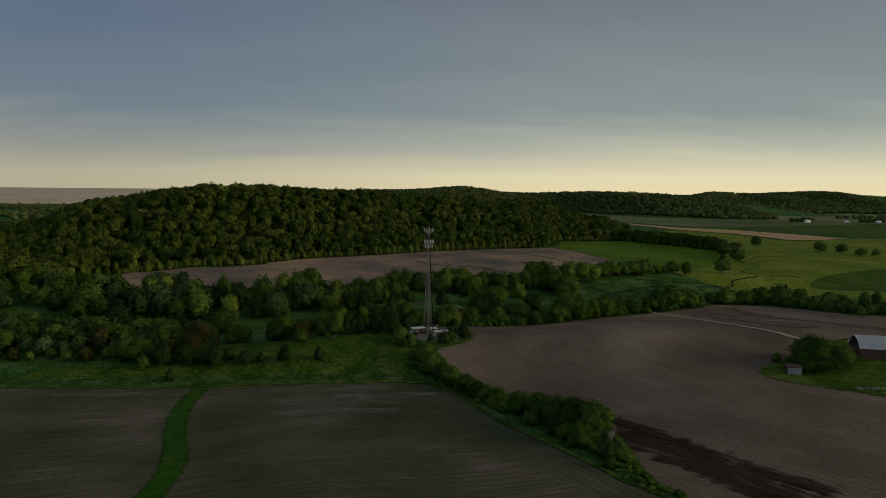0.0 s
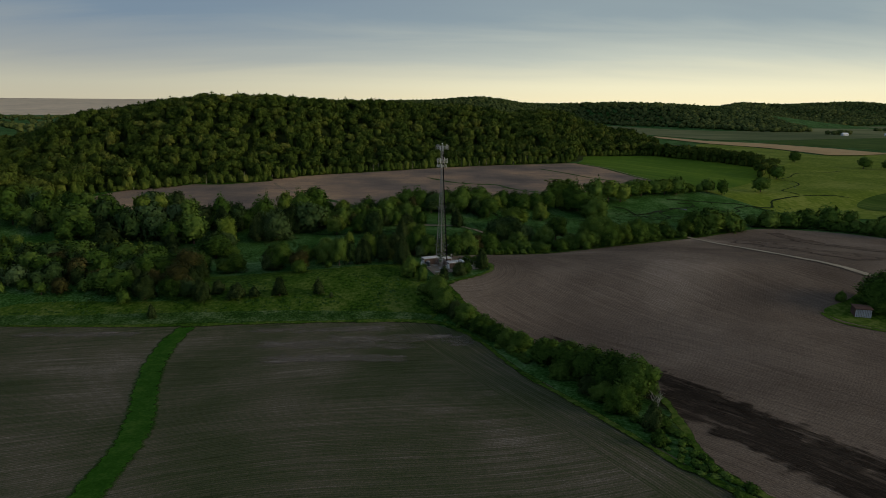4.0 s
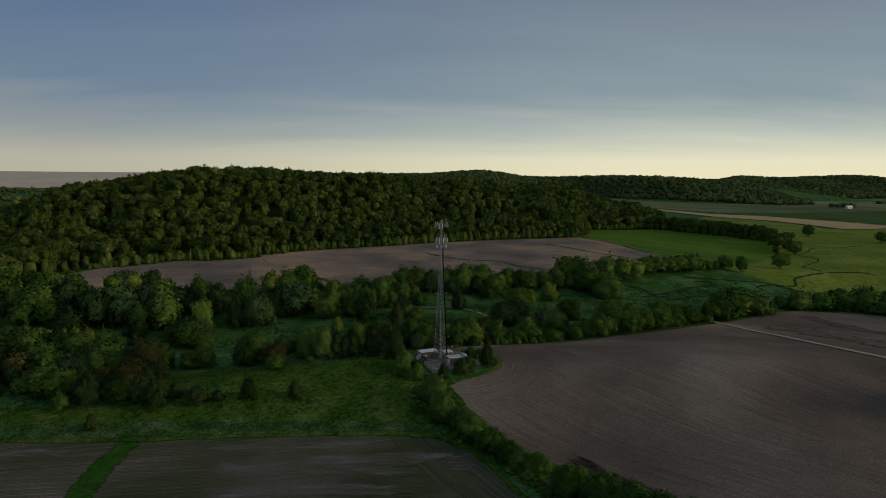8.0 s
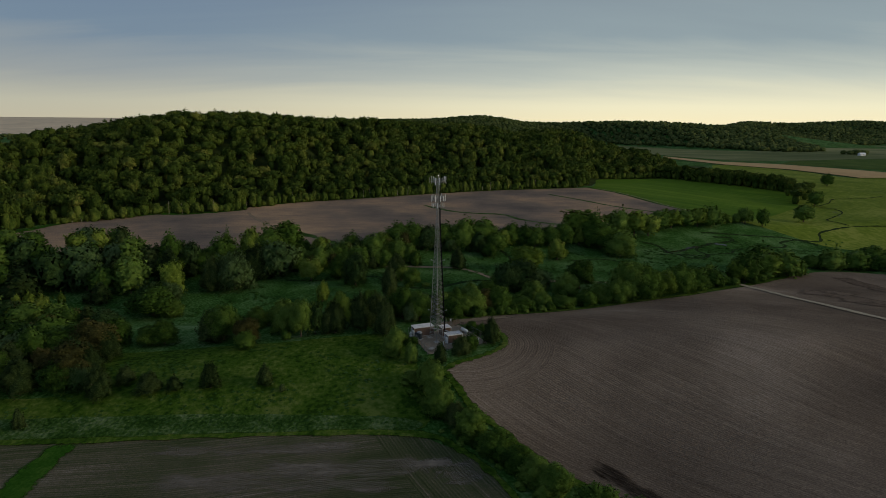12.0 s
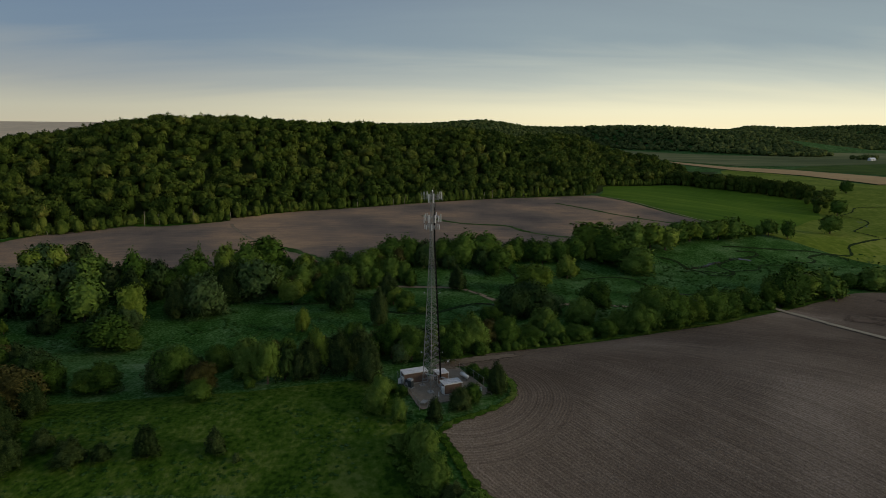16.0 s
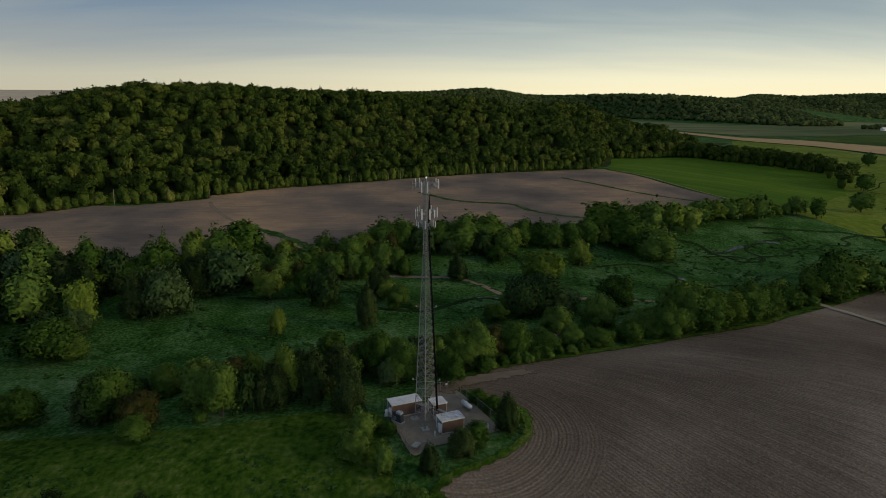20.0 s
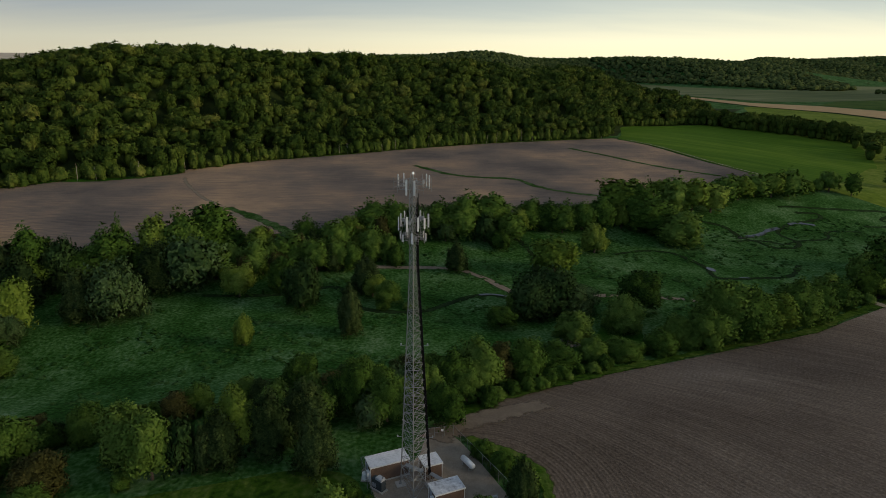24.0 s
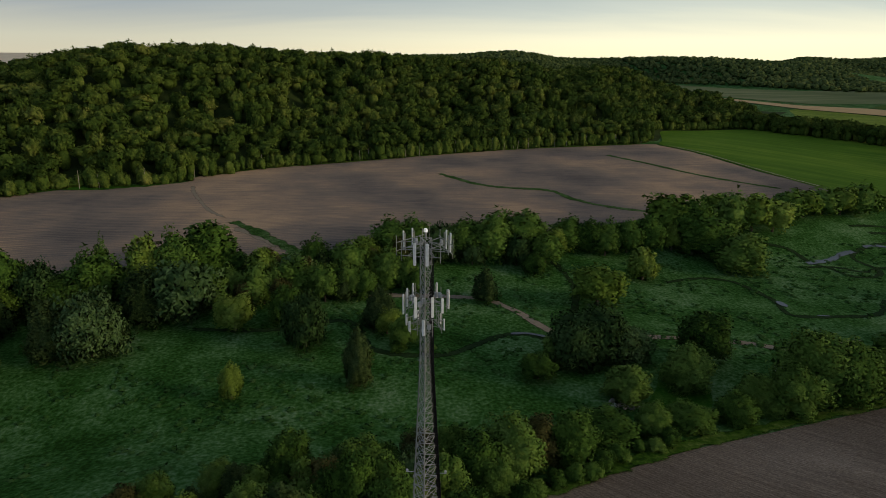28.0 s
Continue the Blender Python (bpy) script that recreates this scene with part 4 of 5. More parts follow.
shelter(1.6, 2.0, 2.8, 2.8, 2.8, M_ROOFW, "small square brown shelter with a white roof", 0, 1)
shelter(3.3, -4.6, 4.6, 2.8, 2.7, M_ROOFS, "brown equipment shelter with a stained white roof", 1, -1)

dish = empty("round_tank", pose(-8.0, 2.6, GZ), label="small white round tank beside the long shelter", category="tank")
part("drum", tube(bmesh.new(), (0, 0, 0.1), (0, 0, 1.15), 0.5, 0.5, 18), M_WHITE, dish)
part("lid", tube(bmesh.new(), (0, 0, 1.15), (0, 0, 1.35), 0.5, 0.3, 18), M_WHITE, dish)
part("slab", box(bmesh.new(), (1.3, 1.3, 0.14), (0, 0, 0.06), bevel=0.02), M_CONCRETE, dish)

gen = empty("generator", pose(-5.6, 0.2, GZ, 0, 0, TURN - 62), label="dark green-grey standby generator on a concrete slab", category="generator")
part("slab", box(bmesh.new(), (2.7, 1.4, 0.2), (0, 0, 0.1), bevel=0.03), M_CONCRETE, gen)
body = part("enclosure", box(bmesh.new(), (2.2, 1.0, 1.7), (0, 0, 1.05), bevel=0.06), M_DARKBOX, gen)
bm = bmesh.new()
for j in range(7):
    box(bm, (0.9, 0.03, 0.05), (-0.5, -0.51, 0.5 + 0.12 * j))
part("louvre", bm, M_RADIO, body)
part("top_hood", box(bmesh.new(), (1.3, 0.95, 0.45), (0.4, 0, 2.1), bevel=0.05), M_RADIO, gen, "pale grey hood")
part("exhaust", tube(bmesh.new(), (0.9, 0, 2.2), (0.9, 0, 2.8), 0.07, seg=8), M_STEEL, gen)

tank = empty("propane_tank", pose(8.4, 5.8, GZ, 0, 0, -58), label="white horizontal propane tank on concrete saddles", category="tank")
bm = tube(bmesh.new(), (-1.35, 0, 1.0), (1.35, 0, 1.0), 0.5, seg=20)
for sx in (-1, 1):
    bmesh.ops.create_uvsphere(bm, u_segments=20, v_segments=10, radius=0.5, matrix=Matrix.Translation((sx * 1.35, 0, 1.0)) @ Matrix.Diagonal((0.75, 1, 1, 1)))
part("shell", bm, M_WHITE, tank, smooth=True)
part("valve_dome", tube(bmesh.new(), (0, 0, 1.45), (0, 0, 1.66), 0.2, 0.16, 12), M_WHITE, tank)
for sx in (-0.9, 0.9):
    part("saddle", box(bmesh.new(), (0.3, 0.9, 0.55), (sx, 0, 0.27), bevel=0.03), M_CONCRETE, tank)

cab = empty("utility_cabinet", pose(11.8, -3.2, GZ, 0, 0, TURN), label="pale grey utility cabinets side by side on a rack", category="cabinet")
for k in range(3):
    c = part("cabinet_box", box(bmesh.new(), (0.42, 0.35, 1.1), (-0.5 + 0.5 * k, 0, 1.0), bevel=0.03), M_RADIO, cab)
    part("cabinet_door", box(bmesh.new(), (0.34, 0.03, 0.9), (-0.5 + 0.5 * k, -0.19, 1.0)), M_WHITE, c)
for sx in (-0.8, 0.8):
    part("post", box(bmesh.new(), (0.09, 0.09, 1.7), (sx, 0.12, 0.85)), M_STEEL, cab)
part("rail", box(bmesh.new(), (1.7, 0.05, 0.09), (0, 0.2, 1.3)), M_STEEL, cab)

bridge = empty("ice_bridge", pose(0, 0, 0), label="galvanised cable bridge from the shelters to the mast", category="cable bridge")
a, b = Vector((2.4, 0.9, 2.7)), Vector((5.6, -1.9, 2.75))
a2, b2 = Vector((1.2, 1.4, 2.7)), Vector((-1.6, 3.0, 2.75))
for p, q in ((a, b), (a2, b2)):
    bm = box(bmesh.new(), (0.7, (q - p).length, 0.08), (0, 0, 0), Matrix.Translation((p + q) / 2) @ (q - p).to_track_quat("Y", "Z").to_matrix().to_4x4())
    part("deck", bm, M_STEEL, bridge)
    for k in range(5):
        o = Vector((0, 0, -0.12)) + (q - p).cross(Vector((0, 0, 1))).normalized() * (0.2 - 0.1 * k)
        part("cable", tube(bmesh.new(), p + o, q + o, 0.035, seg=5), M_CABLE, bridge)
    for w in (0.1, 0.8):
        c = p.lerp(q, w)
        part("post", tube(bmesh.new(), (c.x, c.y, GZ), c, 0.05, seg=6), M_STEEL, bridge)

box_pad = empty("concrete_slab", pose(-1.6, -8.6, GZ, 0, 0, TURN + 40), label="bare concrete slab in the gravel yard", category="slab")
part("slab", box(bmesh.new(), (1.9, 1.3, 0.24), (0, 0, 0.1), bevel=0.04), M_CONCRETE, box_pad)
stub = empty("marker_post", pose(1.9, -5.2, GZ), label="short white marker post in the yard", category="post")
part("post", tube(bmesh.new(), (0, 0, 0), (0, 0, 1.1), 0.1, seg=8), M_WHITE, stub)
sign = empty("gate_lamp_post", pose(4.2, 14.0, GZ), label="small white box on a post by the gate", category="post")
part("post", tube(bmesh.new(), (0, 0, 0), (0, 0, 1.5), 0.05, seg=6), M_STEEL, sign)
part("white_box", box(bmesh.new(), (0.45, 0.2, 0.4), (0, 0, 1.6), bevel=0.02), M_WHITE, sign)

# chain-link fence round the yard
M_MESH = bpy.data.materials.new("chain_link")
M_MESH.use_nodes = True
mn, ml = M_MESH.node_tree.nodes, M_MESH.node_tree.links
mp = mn["Principled BSDF"]
mp.inputs["Base Color"].default_value, mp.inputs["Metallic"].default_value, mp.inputs["Roughness"].default_value = (0.3, 0.3, 0.3, 1), 0.5, 0.5
mp.inputs["Alpha"].default_value = 0.16
fence = empty("chain_link_fence", pose(0, 0, 0), label="grey chain-link fence on steel posts round the compound", category="fence")
CORNERS = [(4.6, 14.8), (6.2, 15.2), (14.3, 0.2), (14.8, -3.4), (5.2, -7.4), (1.0, -9.0), (-2.6, -10.9), (-7.4, 0.6), (-9.0, 5.6), (-1.0, 8.6), (1.2, 14.0)]
for (x0, y0), (x1, y1) in zip(CORNERS, CORNERS[1:]):
    n = max(1, round(math.hypot(x1 - x0, y1 - y0) / 2.6))
    for k in range(n):
        x, y = x0 + (x1 - x0) * k / n, y0 + (y1 - y0) * k / n
        z = hz(x, y)
        part("post", tube(bmesh.new(), (x, y, z), (x, y, z + 2.2), 0.035, seg=6), M_STEEL, fence)
    z0, z1 = hz(x0, y0), hz(x1, y1)
    part("top_rail", tube(bmesh.new(), (x0, y0, z0 + 2.15), (x1, y1, z1 + 2.15), 0.025, seg=5), M_STEEL, fence)
    bm = bmesh.new()
    bm.faces.new([bm.verts.new(p) for p in ((x0, y0, z0 + 0.05), (x1, y1, z1 + 0.05), (x1, y1, z1 + 2.15), (x0, y0, z0 + 2.15))])
    bmesh.ops.solidify(bm, geom=bm.faces[:], thickness=0.01)
    part("mesh_panel", bm, M_MESH, fence)
gate = empty("steel_gate", pose(1.2, 14.0, hz(1.2, 14.0) + 0.1, 0, 0, 12), label="grey steel tube gate at the compound entrance", category="gate")
bm = bmesh.new()
for p, q in (((0, 0, 0), (3.4, 0, 0)), ((0, 0, 2), (3.4, 0, 2)), ((0, 0, 1), (3.4, 0, 1))):
    tube(bm, p, q, 0.03, seg=6)
part("gate_frame", bm, M_STEEL, gate)
for xx in (0, 1.7, 3.4):
    part("gate_post", tube(bmesh.new(), (xx, 0, -0.1), (xx, 0, 2.1), 0.05, seg=6), M_STEEL, gate)

# ---- farmstead ----
barn = empty("barn", pose(176, -34, hz(176, -34) + 0.1, 0, 0, -14), label="dark wooden barn with a pale steel gambrel roof", category="barn")
L, W = 30.0, 11.0
part("wall", box(bmesh.new(), (L, W, 4.2), (L / 2, W / 2, 2.1)), M_BARNWALL, barn)
prof = [(-0.5, 4.0), (1.6, 6.9), (W / 2, 8.6), (W - 1.6, 6.9), (W + 0.5, 4.0)]
for (ya, za), (yb, zb) in zip(prof, prof[1:]):
    bm = bmesh.new()
    lo = [bm.verts.new(p) for p in ((-0.5, ya, za), (L + 0.5, ya, za), (L + 0.5, yb, zb), (-0.5, yb, zb))]
    bm.faces.new(lo)
    bmesh.ops.solidify(bm, geom=bm.faces[:], thickness=0.15)
    part("roof_panel", bm, M_TIN, barn)
for xx in (0.05, L - 0.05):
    bm = bmesh.new()
    bm.faces.new([bm.verts.new((xx, yy, zz)) for yy, zz in prof])
    bmesh.ops.solidify(bm, geom=bm.faces[:], thickness=0.1)
    part("gable", bm, M_BARNWALL, barn)
for k in range(5):
    part("window", box(bmesh.new(), (0.9, 0.06, 0.9), (3 + 5 * k, -0.03, 2.4)), M_DARKBOX, barn)
part("door", box(bmesh.new(), (3.0, 0.08, 3.2), (L - 4, -0.04, 1.7)), M_SHED, barn)
shed = empty("shed", pose(138, -48, hz(138, -48) + 0.1, 0, 0, -12), label="small weathered grey board shed with a lean roof", category="shed")
part("wall", box(bmesh.new(), (5, 3.6, 2.8), (2.5, 1.8, 1.4)), M_BARNWALL, shed)
for k in range(10):
    part("board", box(bmesh.new(), (0.4, 0.06, 2.6 + 0.05 * (k % 3)), (0.3 + 0.5 * k, -0.04, 1.3)), M_SHED, shed)
bm = box(bmesh.new(), (5.5, 4.3, 0.12), (2.5, 1.8, 3.05), pose(0, 0, 0, 6, 0, 0))
part("roof", bm, M_BARNWALL, shed)
silo = empty("silo", pose(194, -47, hz(194, -47)), label="dark cylindrical silo beside the barn", category="silo")
part("drum", tube(bmesh.new(), (0, 0, 0), (0, 0, 7.5), 2.4, seg=24), M_BARNWALL, silo, smooth=False)
bm = tube(bmesh.new(), (0, 0, 7.5), (0, 0, 8.6), 2.5, 0.4, 24)
part("cap", bm, M_DARKBOX, silo)


def far_house(x, y, length, width, tall, turn, wall_mat, label):
    h = empty("farm_building", pose(x, y, hz(x, y), 0, 0, turn), label=label, category="house", group="far farm buildings")
    part("wall", box(bmesh.new(), (length, width, tall), (0, 0, tall / 2)), wall_mat, h)
    bm = bmesh.new()
    pts = [bm.verts.new((sx * (length / 2 + 0.5), yy, zz)) for sx in (-1, 1) for yy, zz in ((-width / 2 - 0.5, tall), (0, tall + width * 0.4), (width / 2 + 0.5, tall))]
    for f in ((0, 1, 4, 3), (1, 2, 5, 4), (0, 2, 1), (3, 4, 5), (0, 3, 5, 2)):
        bm.faces.new([pts[i] for i in f])
    part("roof", bm, M_TIN, h)
    for k in range(3):
        part("window", box(bmesh.new(), (1.4, 0.1, 1.6), (-length / 3 + k * length / 3, -width / 2 - 0.03, tall * 0.55)), M_DARKBOX, h)
    return h


far_house(920, 1200, 14, 8, 4, 15, M_WHITE, "far white farm building with a pale roof")
far_house(1010, 1190, 9, 6, 4, -10, M_WHITE, "far small white farmhouse")
far_house(1080, 1180, 12, 7, 4, 5, M_SHED, "far grey farm shed")


M_STONE = material("field_stone", ramp3((0.24, 0.225, 0.2), 0.6, 1.4), scale=0.7, fine=4, bump=0.4, per_object=0.3)


def stone_pile(x, y, spread, n, seed, label):
    rng = random.Random(seed)
    pile = empty("stone_pile", pose(x, y, hz(x, y)), label=label, category="stones")
    for k in range(n):
        bm = bmesh.new()
        bmesh.ops.create_icosphere(bm, subdivisions=1, radius=1.0)
        for v in bm.verts:
            v.co *= rng.uniform(0.75, 1.2)
        s = rng.uniform(0.3, 0.8)
        a, w = rng.uniform(0, 6.283), math.sqrt(rng.random())
        bmesh.ops.transform(bm, verts=bm.verts, matrix=pose(spread * w * math.cos(a), spread * 0.45 * w * math.sin(a), s * 0.35, rng.uniform(0, 90), 0, rng.uniform(0, 360)) @ Matrix.Diagonal((s * 1.5, s, s * 0.6, 1)))
        part("stone", bm, M_STONE, pile)


pole = empty("utility_pole", pose(66.5, -165.5, hz(66.5, -165.5), 0, 0, 30), label="weathered wooden utility pole at the field corner", category="pole")
part("pole", tube(bmesh.new(), (0, 0, -0.5), (0, 0, 7.8), 0.15, 0.1, 10), M_BARK, pole)
part("crossarm", box(bmesh.new(), (1.8, 0.1, 0.12), (0, 0.1, 7.2), bevel=0.01), M_BARK, pole)
for xx in (-0.8, -0.3, 0.3, 0.8):
    part("insulator", tube(bmesh.new(), (xx, 0.1, 7.26), (xx, 0.1, 7.46), 0.05, 0.035, 8), M_WHITE, pole)


def dead_shrub(x, y, tall, seed):
    """Bare stems that fork twice from one base."""
    rng = random.Random(seed)
    d = empty("dead_shrub", pose(x, y, hz(x, y)), label="bare grey-white dead shrub at the end of the hedge", category="shrub")
    for k in range(7):
        bm = bmesh.new()
        tip = Vector((rng.uniform(-1.2, 1.2), rng.uniform(-1.2, 1.2), tall * rng.uniform(0.55, 0.75)))
        tube(bm, (0, 0, -0.2), tip, 0.07, 0.04, 5)
        for j in range(4):
            a = tip * rng.uniform(0.55, 1.0)
            b = a + Vector((rng.uniform(-0.9, 0.9), rng.uniform(-0.9, 0.9), tall * rng.uniform(0.15, 0.32)))
            tube(bm, a, b, 0.035, 0.02, 4)
            for i in range(2):
                tube(bm, a.lerp(b, 0.6), b + Vector((rng.uniform(-0.5, 0.5), rng.uniform(-0.5, 0.5), rng.uniform(0.0, 0.5))), 0.02, 0.01, 4)
        part("stem", bm, M_DEADWOOD, d)


M_DEADWOOD = material("bleached_dead_wood", ramp3((0.4, 0.38, 0.34), 0.75, 1.2), scale=1.5, fine=8, bump=0.2)
dead_shrub(49.8, -114, 5.0, 21)
stone_pile(158, -65, 5.0, 16, 14, "scattered pale blocks lying in the farmyard grass")
stone_pile(39, 70, 4.0, 26, 4, "low pile of pale grey stones in the grass")
stone_pile(84, 88, 5.0, 34, 8, "heap of grey rubble beside the path")


# ---- trees ----
def ico(n):
    bm = bmesh.new()
    bmesh.ops.create_icosphere(bm, subdivisions=n, radius=1.0)
    v = np.array([tuple(p.co) for p in bm.verts])
    f = np.array([[q.index for q in p.verts] for p in bm.faces])
    bm.free()
    return v, f


ICO2 = ico(2)


def unit(v):
    return v / (np.linalg.norm(v, axis=1)[:, None] + 1e-9)


def crown(rng, middle, radii, lobes, width, leaves, size, low=-0.35, point=0.0, droop=0.0):
    """Verts, triangles and normals of a crown: a billowing shell of small leaf sprays round a dark inner mass.
    low: how far down the leaves reach; point: how far it draws in towards the top."""
    middle, radii = np.array(middle, float), np.array(radii, float)
    k = np.arange(lobes)
    u = 1 - (1 - low) * (k + rng.uniform(0.1, 0.9, lobes)) / lobes
    a = k * 2.4 + rng.uniform(-0.6, 0.6, lobes)
    w = np.sqrt(np.clip(1 - u * u, 0, 1))
    tips = np.stack([w * np.cos(a), w * np.sin(a), u], 1)
    reach = rng.uniform(0.6, 1.1, lobes)
    lean = rng.uniform(0, 6.283)

    def surface(d, depth):
        bulge = reach * np.exp((d @ tips.T - 1) / width)
        top = bulge.argmax(1)
        side = np.arctan2(d[:, 1], d[:, 0])
        r = (0.62 + 0.41 * bulge.max(1)) * (1 + 0.08 * np.sin(side + lean) + 0.06 * np.sin(2 * side + 3 * d[:, 2] + 2 * lean))
        flat = np.sqrt(np.clip(1 - d[:, 2] ** 2, 1e-6, 1))
        wide = np.where(d[:, 2] < 0, flat ** 0.3, flat) / flat * (1 - point * np.clip(0.5 + 0.5 * d[:, 2], 0, 1))
        p = middle + d * np.stack([wide, wide, np.ones(len(d))], 1) * radii * (r * depth)[:, None]
        return p, unit(0.6 * d + 1.2 * (d - tips[top]) + (0, 0, 0.2))

    ball, f0 = ICO2
    v0, n0 = surface(ball, np.full(len(ball), 0.87))
    d = rng.standard_normal((leaves * 2, 3))
    d = unit(d)
    d = d[d[:, 2] > low][:leaves]
    k = len(d)
    p, facing = surface(d, 0.84 + 0.3 * rng.uniform(0, 1, k) ** 1.6)
    p[:, 2] -= droop * rng.uniform(0, 1, k) ** 2
    out = unit(facing + 0.7 * rng.standard_normal((k, 3)))
    a = unit(np.cross(out, rng.standard_normal((k, 3))))
    b = unit(np.cross(out, a))
    if droop:
        a[:, 2] = -np.abs(a[:, 2]) - 0.5
    s = size * rng.uniform(0.55, 1.45, (k, 1))
    q = np.stack([p - a * s * 0.5 + b * s * 0.4, p - a * s * 0.4 - b * s * 0.4, p + a * s * 0.65], 1)
    normal = unit(facing + 0.34 * out)
    return np.concatenate([v0, q.reshape(-1, 3)]), np.concatenate([f0, np.arange(k * 3).reshape(-1, 3) + len(v0)]), np.concatenate([n0, np.repeat(normal, 3, 0)])


def tree(rng, kind, leaf, label, category, fine):
    """A tree ten metres high with a crown about four metres in radius. fine: more and smaller leaf sprays."""
    t = empty(category if category != "tree" else kind + "_tree", pose(0, 0, 0), label=label, category="shrub" if category == "shrub" else "tree", group="trees and shrubs of the valley")
    many, size = ((260, 1.0), (850, 0.72), (2700, 0.46), (6800, 0.315))[fine]
    if kind == "broadleaf":
        v, f, nv = crown(rng, (0, 0, 5.0), (4.1, 4.1, 5.0), 14, 0.11, many, size, -0.75)
    elif kind == "bushy":
        v, f, nv = crown(rng, (0, 0, 4.2), (4.2, 4.2, 5.8), 16, 0.1, many, size, -0.8, 0.12)
    elif kind == "slender":
        v, f, nv = crown(rng, (0, 0, 4.8), (3.7, 3.7, 5.3), 16, 0.09, many, size, -0.8, 0.35)
    elif kind == "juniper":
        v, f, nv = crown(rng, (0, 0, 3.6), (4.0, 4.0, 6.0), 26, 0.05, many, size * 0.85, -0.65, 0.45)
    else:
        v, f, nv = crown(rng, (0, 0, 4.6), (4.5, 4.5, 5.5), 20, 0.085, many, size * 0.95, -0.8, 0.0, 0.7)
    shell = new("crown", mesh_of("crown", v, f, LEAF[leaf], True, nv))
    shell.parent = t
    bm = bmesh.new()
    top = 5.5
    lean = Vector((rng.uniform(-0.4, 0.4), rng.uniform(-0.4, 0.4), 0))
    tube(bm, (0, 0, -0.6), lean * 0.4 + Vector((0, 0, 2.6)), 0.3, 0.2, 7)
    tube(bm, lean * 0.4 + Vector((0, 0, 2.6)), lean + Vector((0, 0, top)), 0.2, 0.1, 6)
    for k in range(6):
        a = k * 1.05 + rng.uniform(-0.3, 0.3)
        z = rng.uniform(1.8, 4.6)
        p = lean * (z / top) + Vector((0, 0, z))
        tube(bm, p, p + Vector((math.cos(a) * 2.2, math.sin(a) * 2.2, rng.uniform(1.0, 2.2))), 0.1, 0.03, 5)
    part("trunk", bm, M_BARK, t)
    return t


PLACED = {}
TREE_KINDS = {
    "broad_a": ("broadleaf", "green", "full broadleaf tree with a rounded green crown", "tree"),
    "broad_b": ("broadleaf", "green", "spreading broadleaf tree in fresh green leaf", "tree"),
    "broad_c": ("broadleaf", "yellow", "broadleaf tree with a bright yellow-green crown", "tree"),
    "bushy_a": ("bushy", "green", "dense broadleaf tree leafed down to the ground", "tree"),
    "bushy_b": ("bushy", "green", "thick rounded bush in green leaf", "shrub"),
    "bushy_c": ("bushy", "yellow", "thick bush with pale green leaf tips", "shrub"),
    "slender_a": ("slender", "green", "slender upright tree with a loose green crown", "tree"),
    "slender_b": ("slender", "yellow", "slender young tree in yellow-green leaf", "tree"),
    "juniper_a": ("juniper", "dark", "dark pointed juniper standing in the grass", "tree"),
    "juniper_b": ("juniper", "dark", "dark green bushy red cedar", "tree"),
    "rust_a": ("broadleaf", "rust", "tree with rust-brown tinged leaves", "tree"),
    "rust_b": ("bushy", "rust", "bushy tree with brownish leaves", "tree"),
    "willow_a": ("willow", "willow", "broad grey-green willow with drooping sprays", "tree"),
}


def put(kind, x, y, h, r, rng):
    fine = 3 if (y < 112 and -112 < x < 115) or (x > 125 and y < 0) else 2 if y < 185 and -130 < x < 150 else 1
    fine = min(fine, 0 if r < 1.5 else 2 if r < 3.0 else 3)
    PLACED.setdefault((kind, fine), []).append(pose(x, y, hz(x, y), 0, 0, rng.uniform(0, 360)) @ Matrix.Diagonal((r / 4.0, r / 4.0, h / 10.0, 1)))


CREEK_WOOD = [
    (-151, 103, 12.3, 6.1), (-142, 100, 16.2, 7.0), (-134, 103, 13.8, 7.1), (-126, 106, 16.7, 6.2), (-117, 107, 13.7, 6.2),
    (-110, 108, 10.6, 5.8), (-104, 112, 15.0, 7.4), (-103, 116, 16.5, 2.6), (-93, 120, 16.6, 7.6), (-84, 123, 16.8, 6.6),
    (-78, 132, 17.0, 11.2), (-70, 132, 9.4, 6.8), (-60, 130, 11.6, 6.8), (-50, 127, 11.5, 7.8), (-43, 135, 10.2, 4.2),
    (-35, 138, 12.0, 5.8), (-30, 144, 11.0, 6.0), (-22, 153, 12.6, 7.4), (-14, 155, 13.4, 7.4), (-7, 153, 12.6, 6.2),
    (2, 160, 11.6, 7.6), (12, 160, 15.4, 8.0), (24, 168, 13.1, 9.0), (31, 160, 9.1, 7.1),
]
CREEK_WOOD_EAST = [
    (40, 172, 10.7, 6.6), (48, 172, 10.7, 6.6), (56, 172, 10.7, 5.8), (63, 173, 10.8, 5.8), (71, 175, 12.1, 6.6),
    (82, 187, 16.6, 9.6), (89, 182, 17.0, 8.1), (93, 178, 14.8, 10.7), (102, 166, 13.1, 9.0), (112, 220, 7.7, 6.7),
    (109, 197, 15.7, 7.1), (120, 200, 14.4, 8.6), (129, 201, 13.0, 7.2), (141, 216, 11.5, 7.5), (149, 218, 11.6, 7.6),
    (160, 224, 10.8, 7.7), (169, 225, 11.5, 6.2), (179, 228, 13.1, 7.8), (193, 238, 6.5, 4.8), (209, 243, 10.5, 4.9),
]
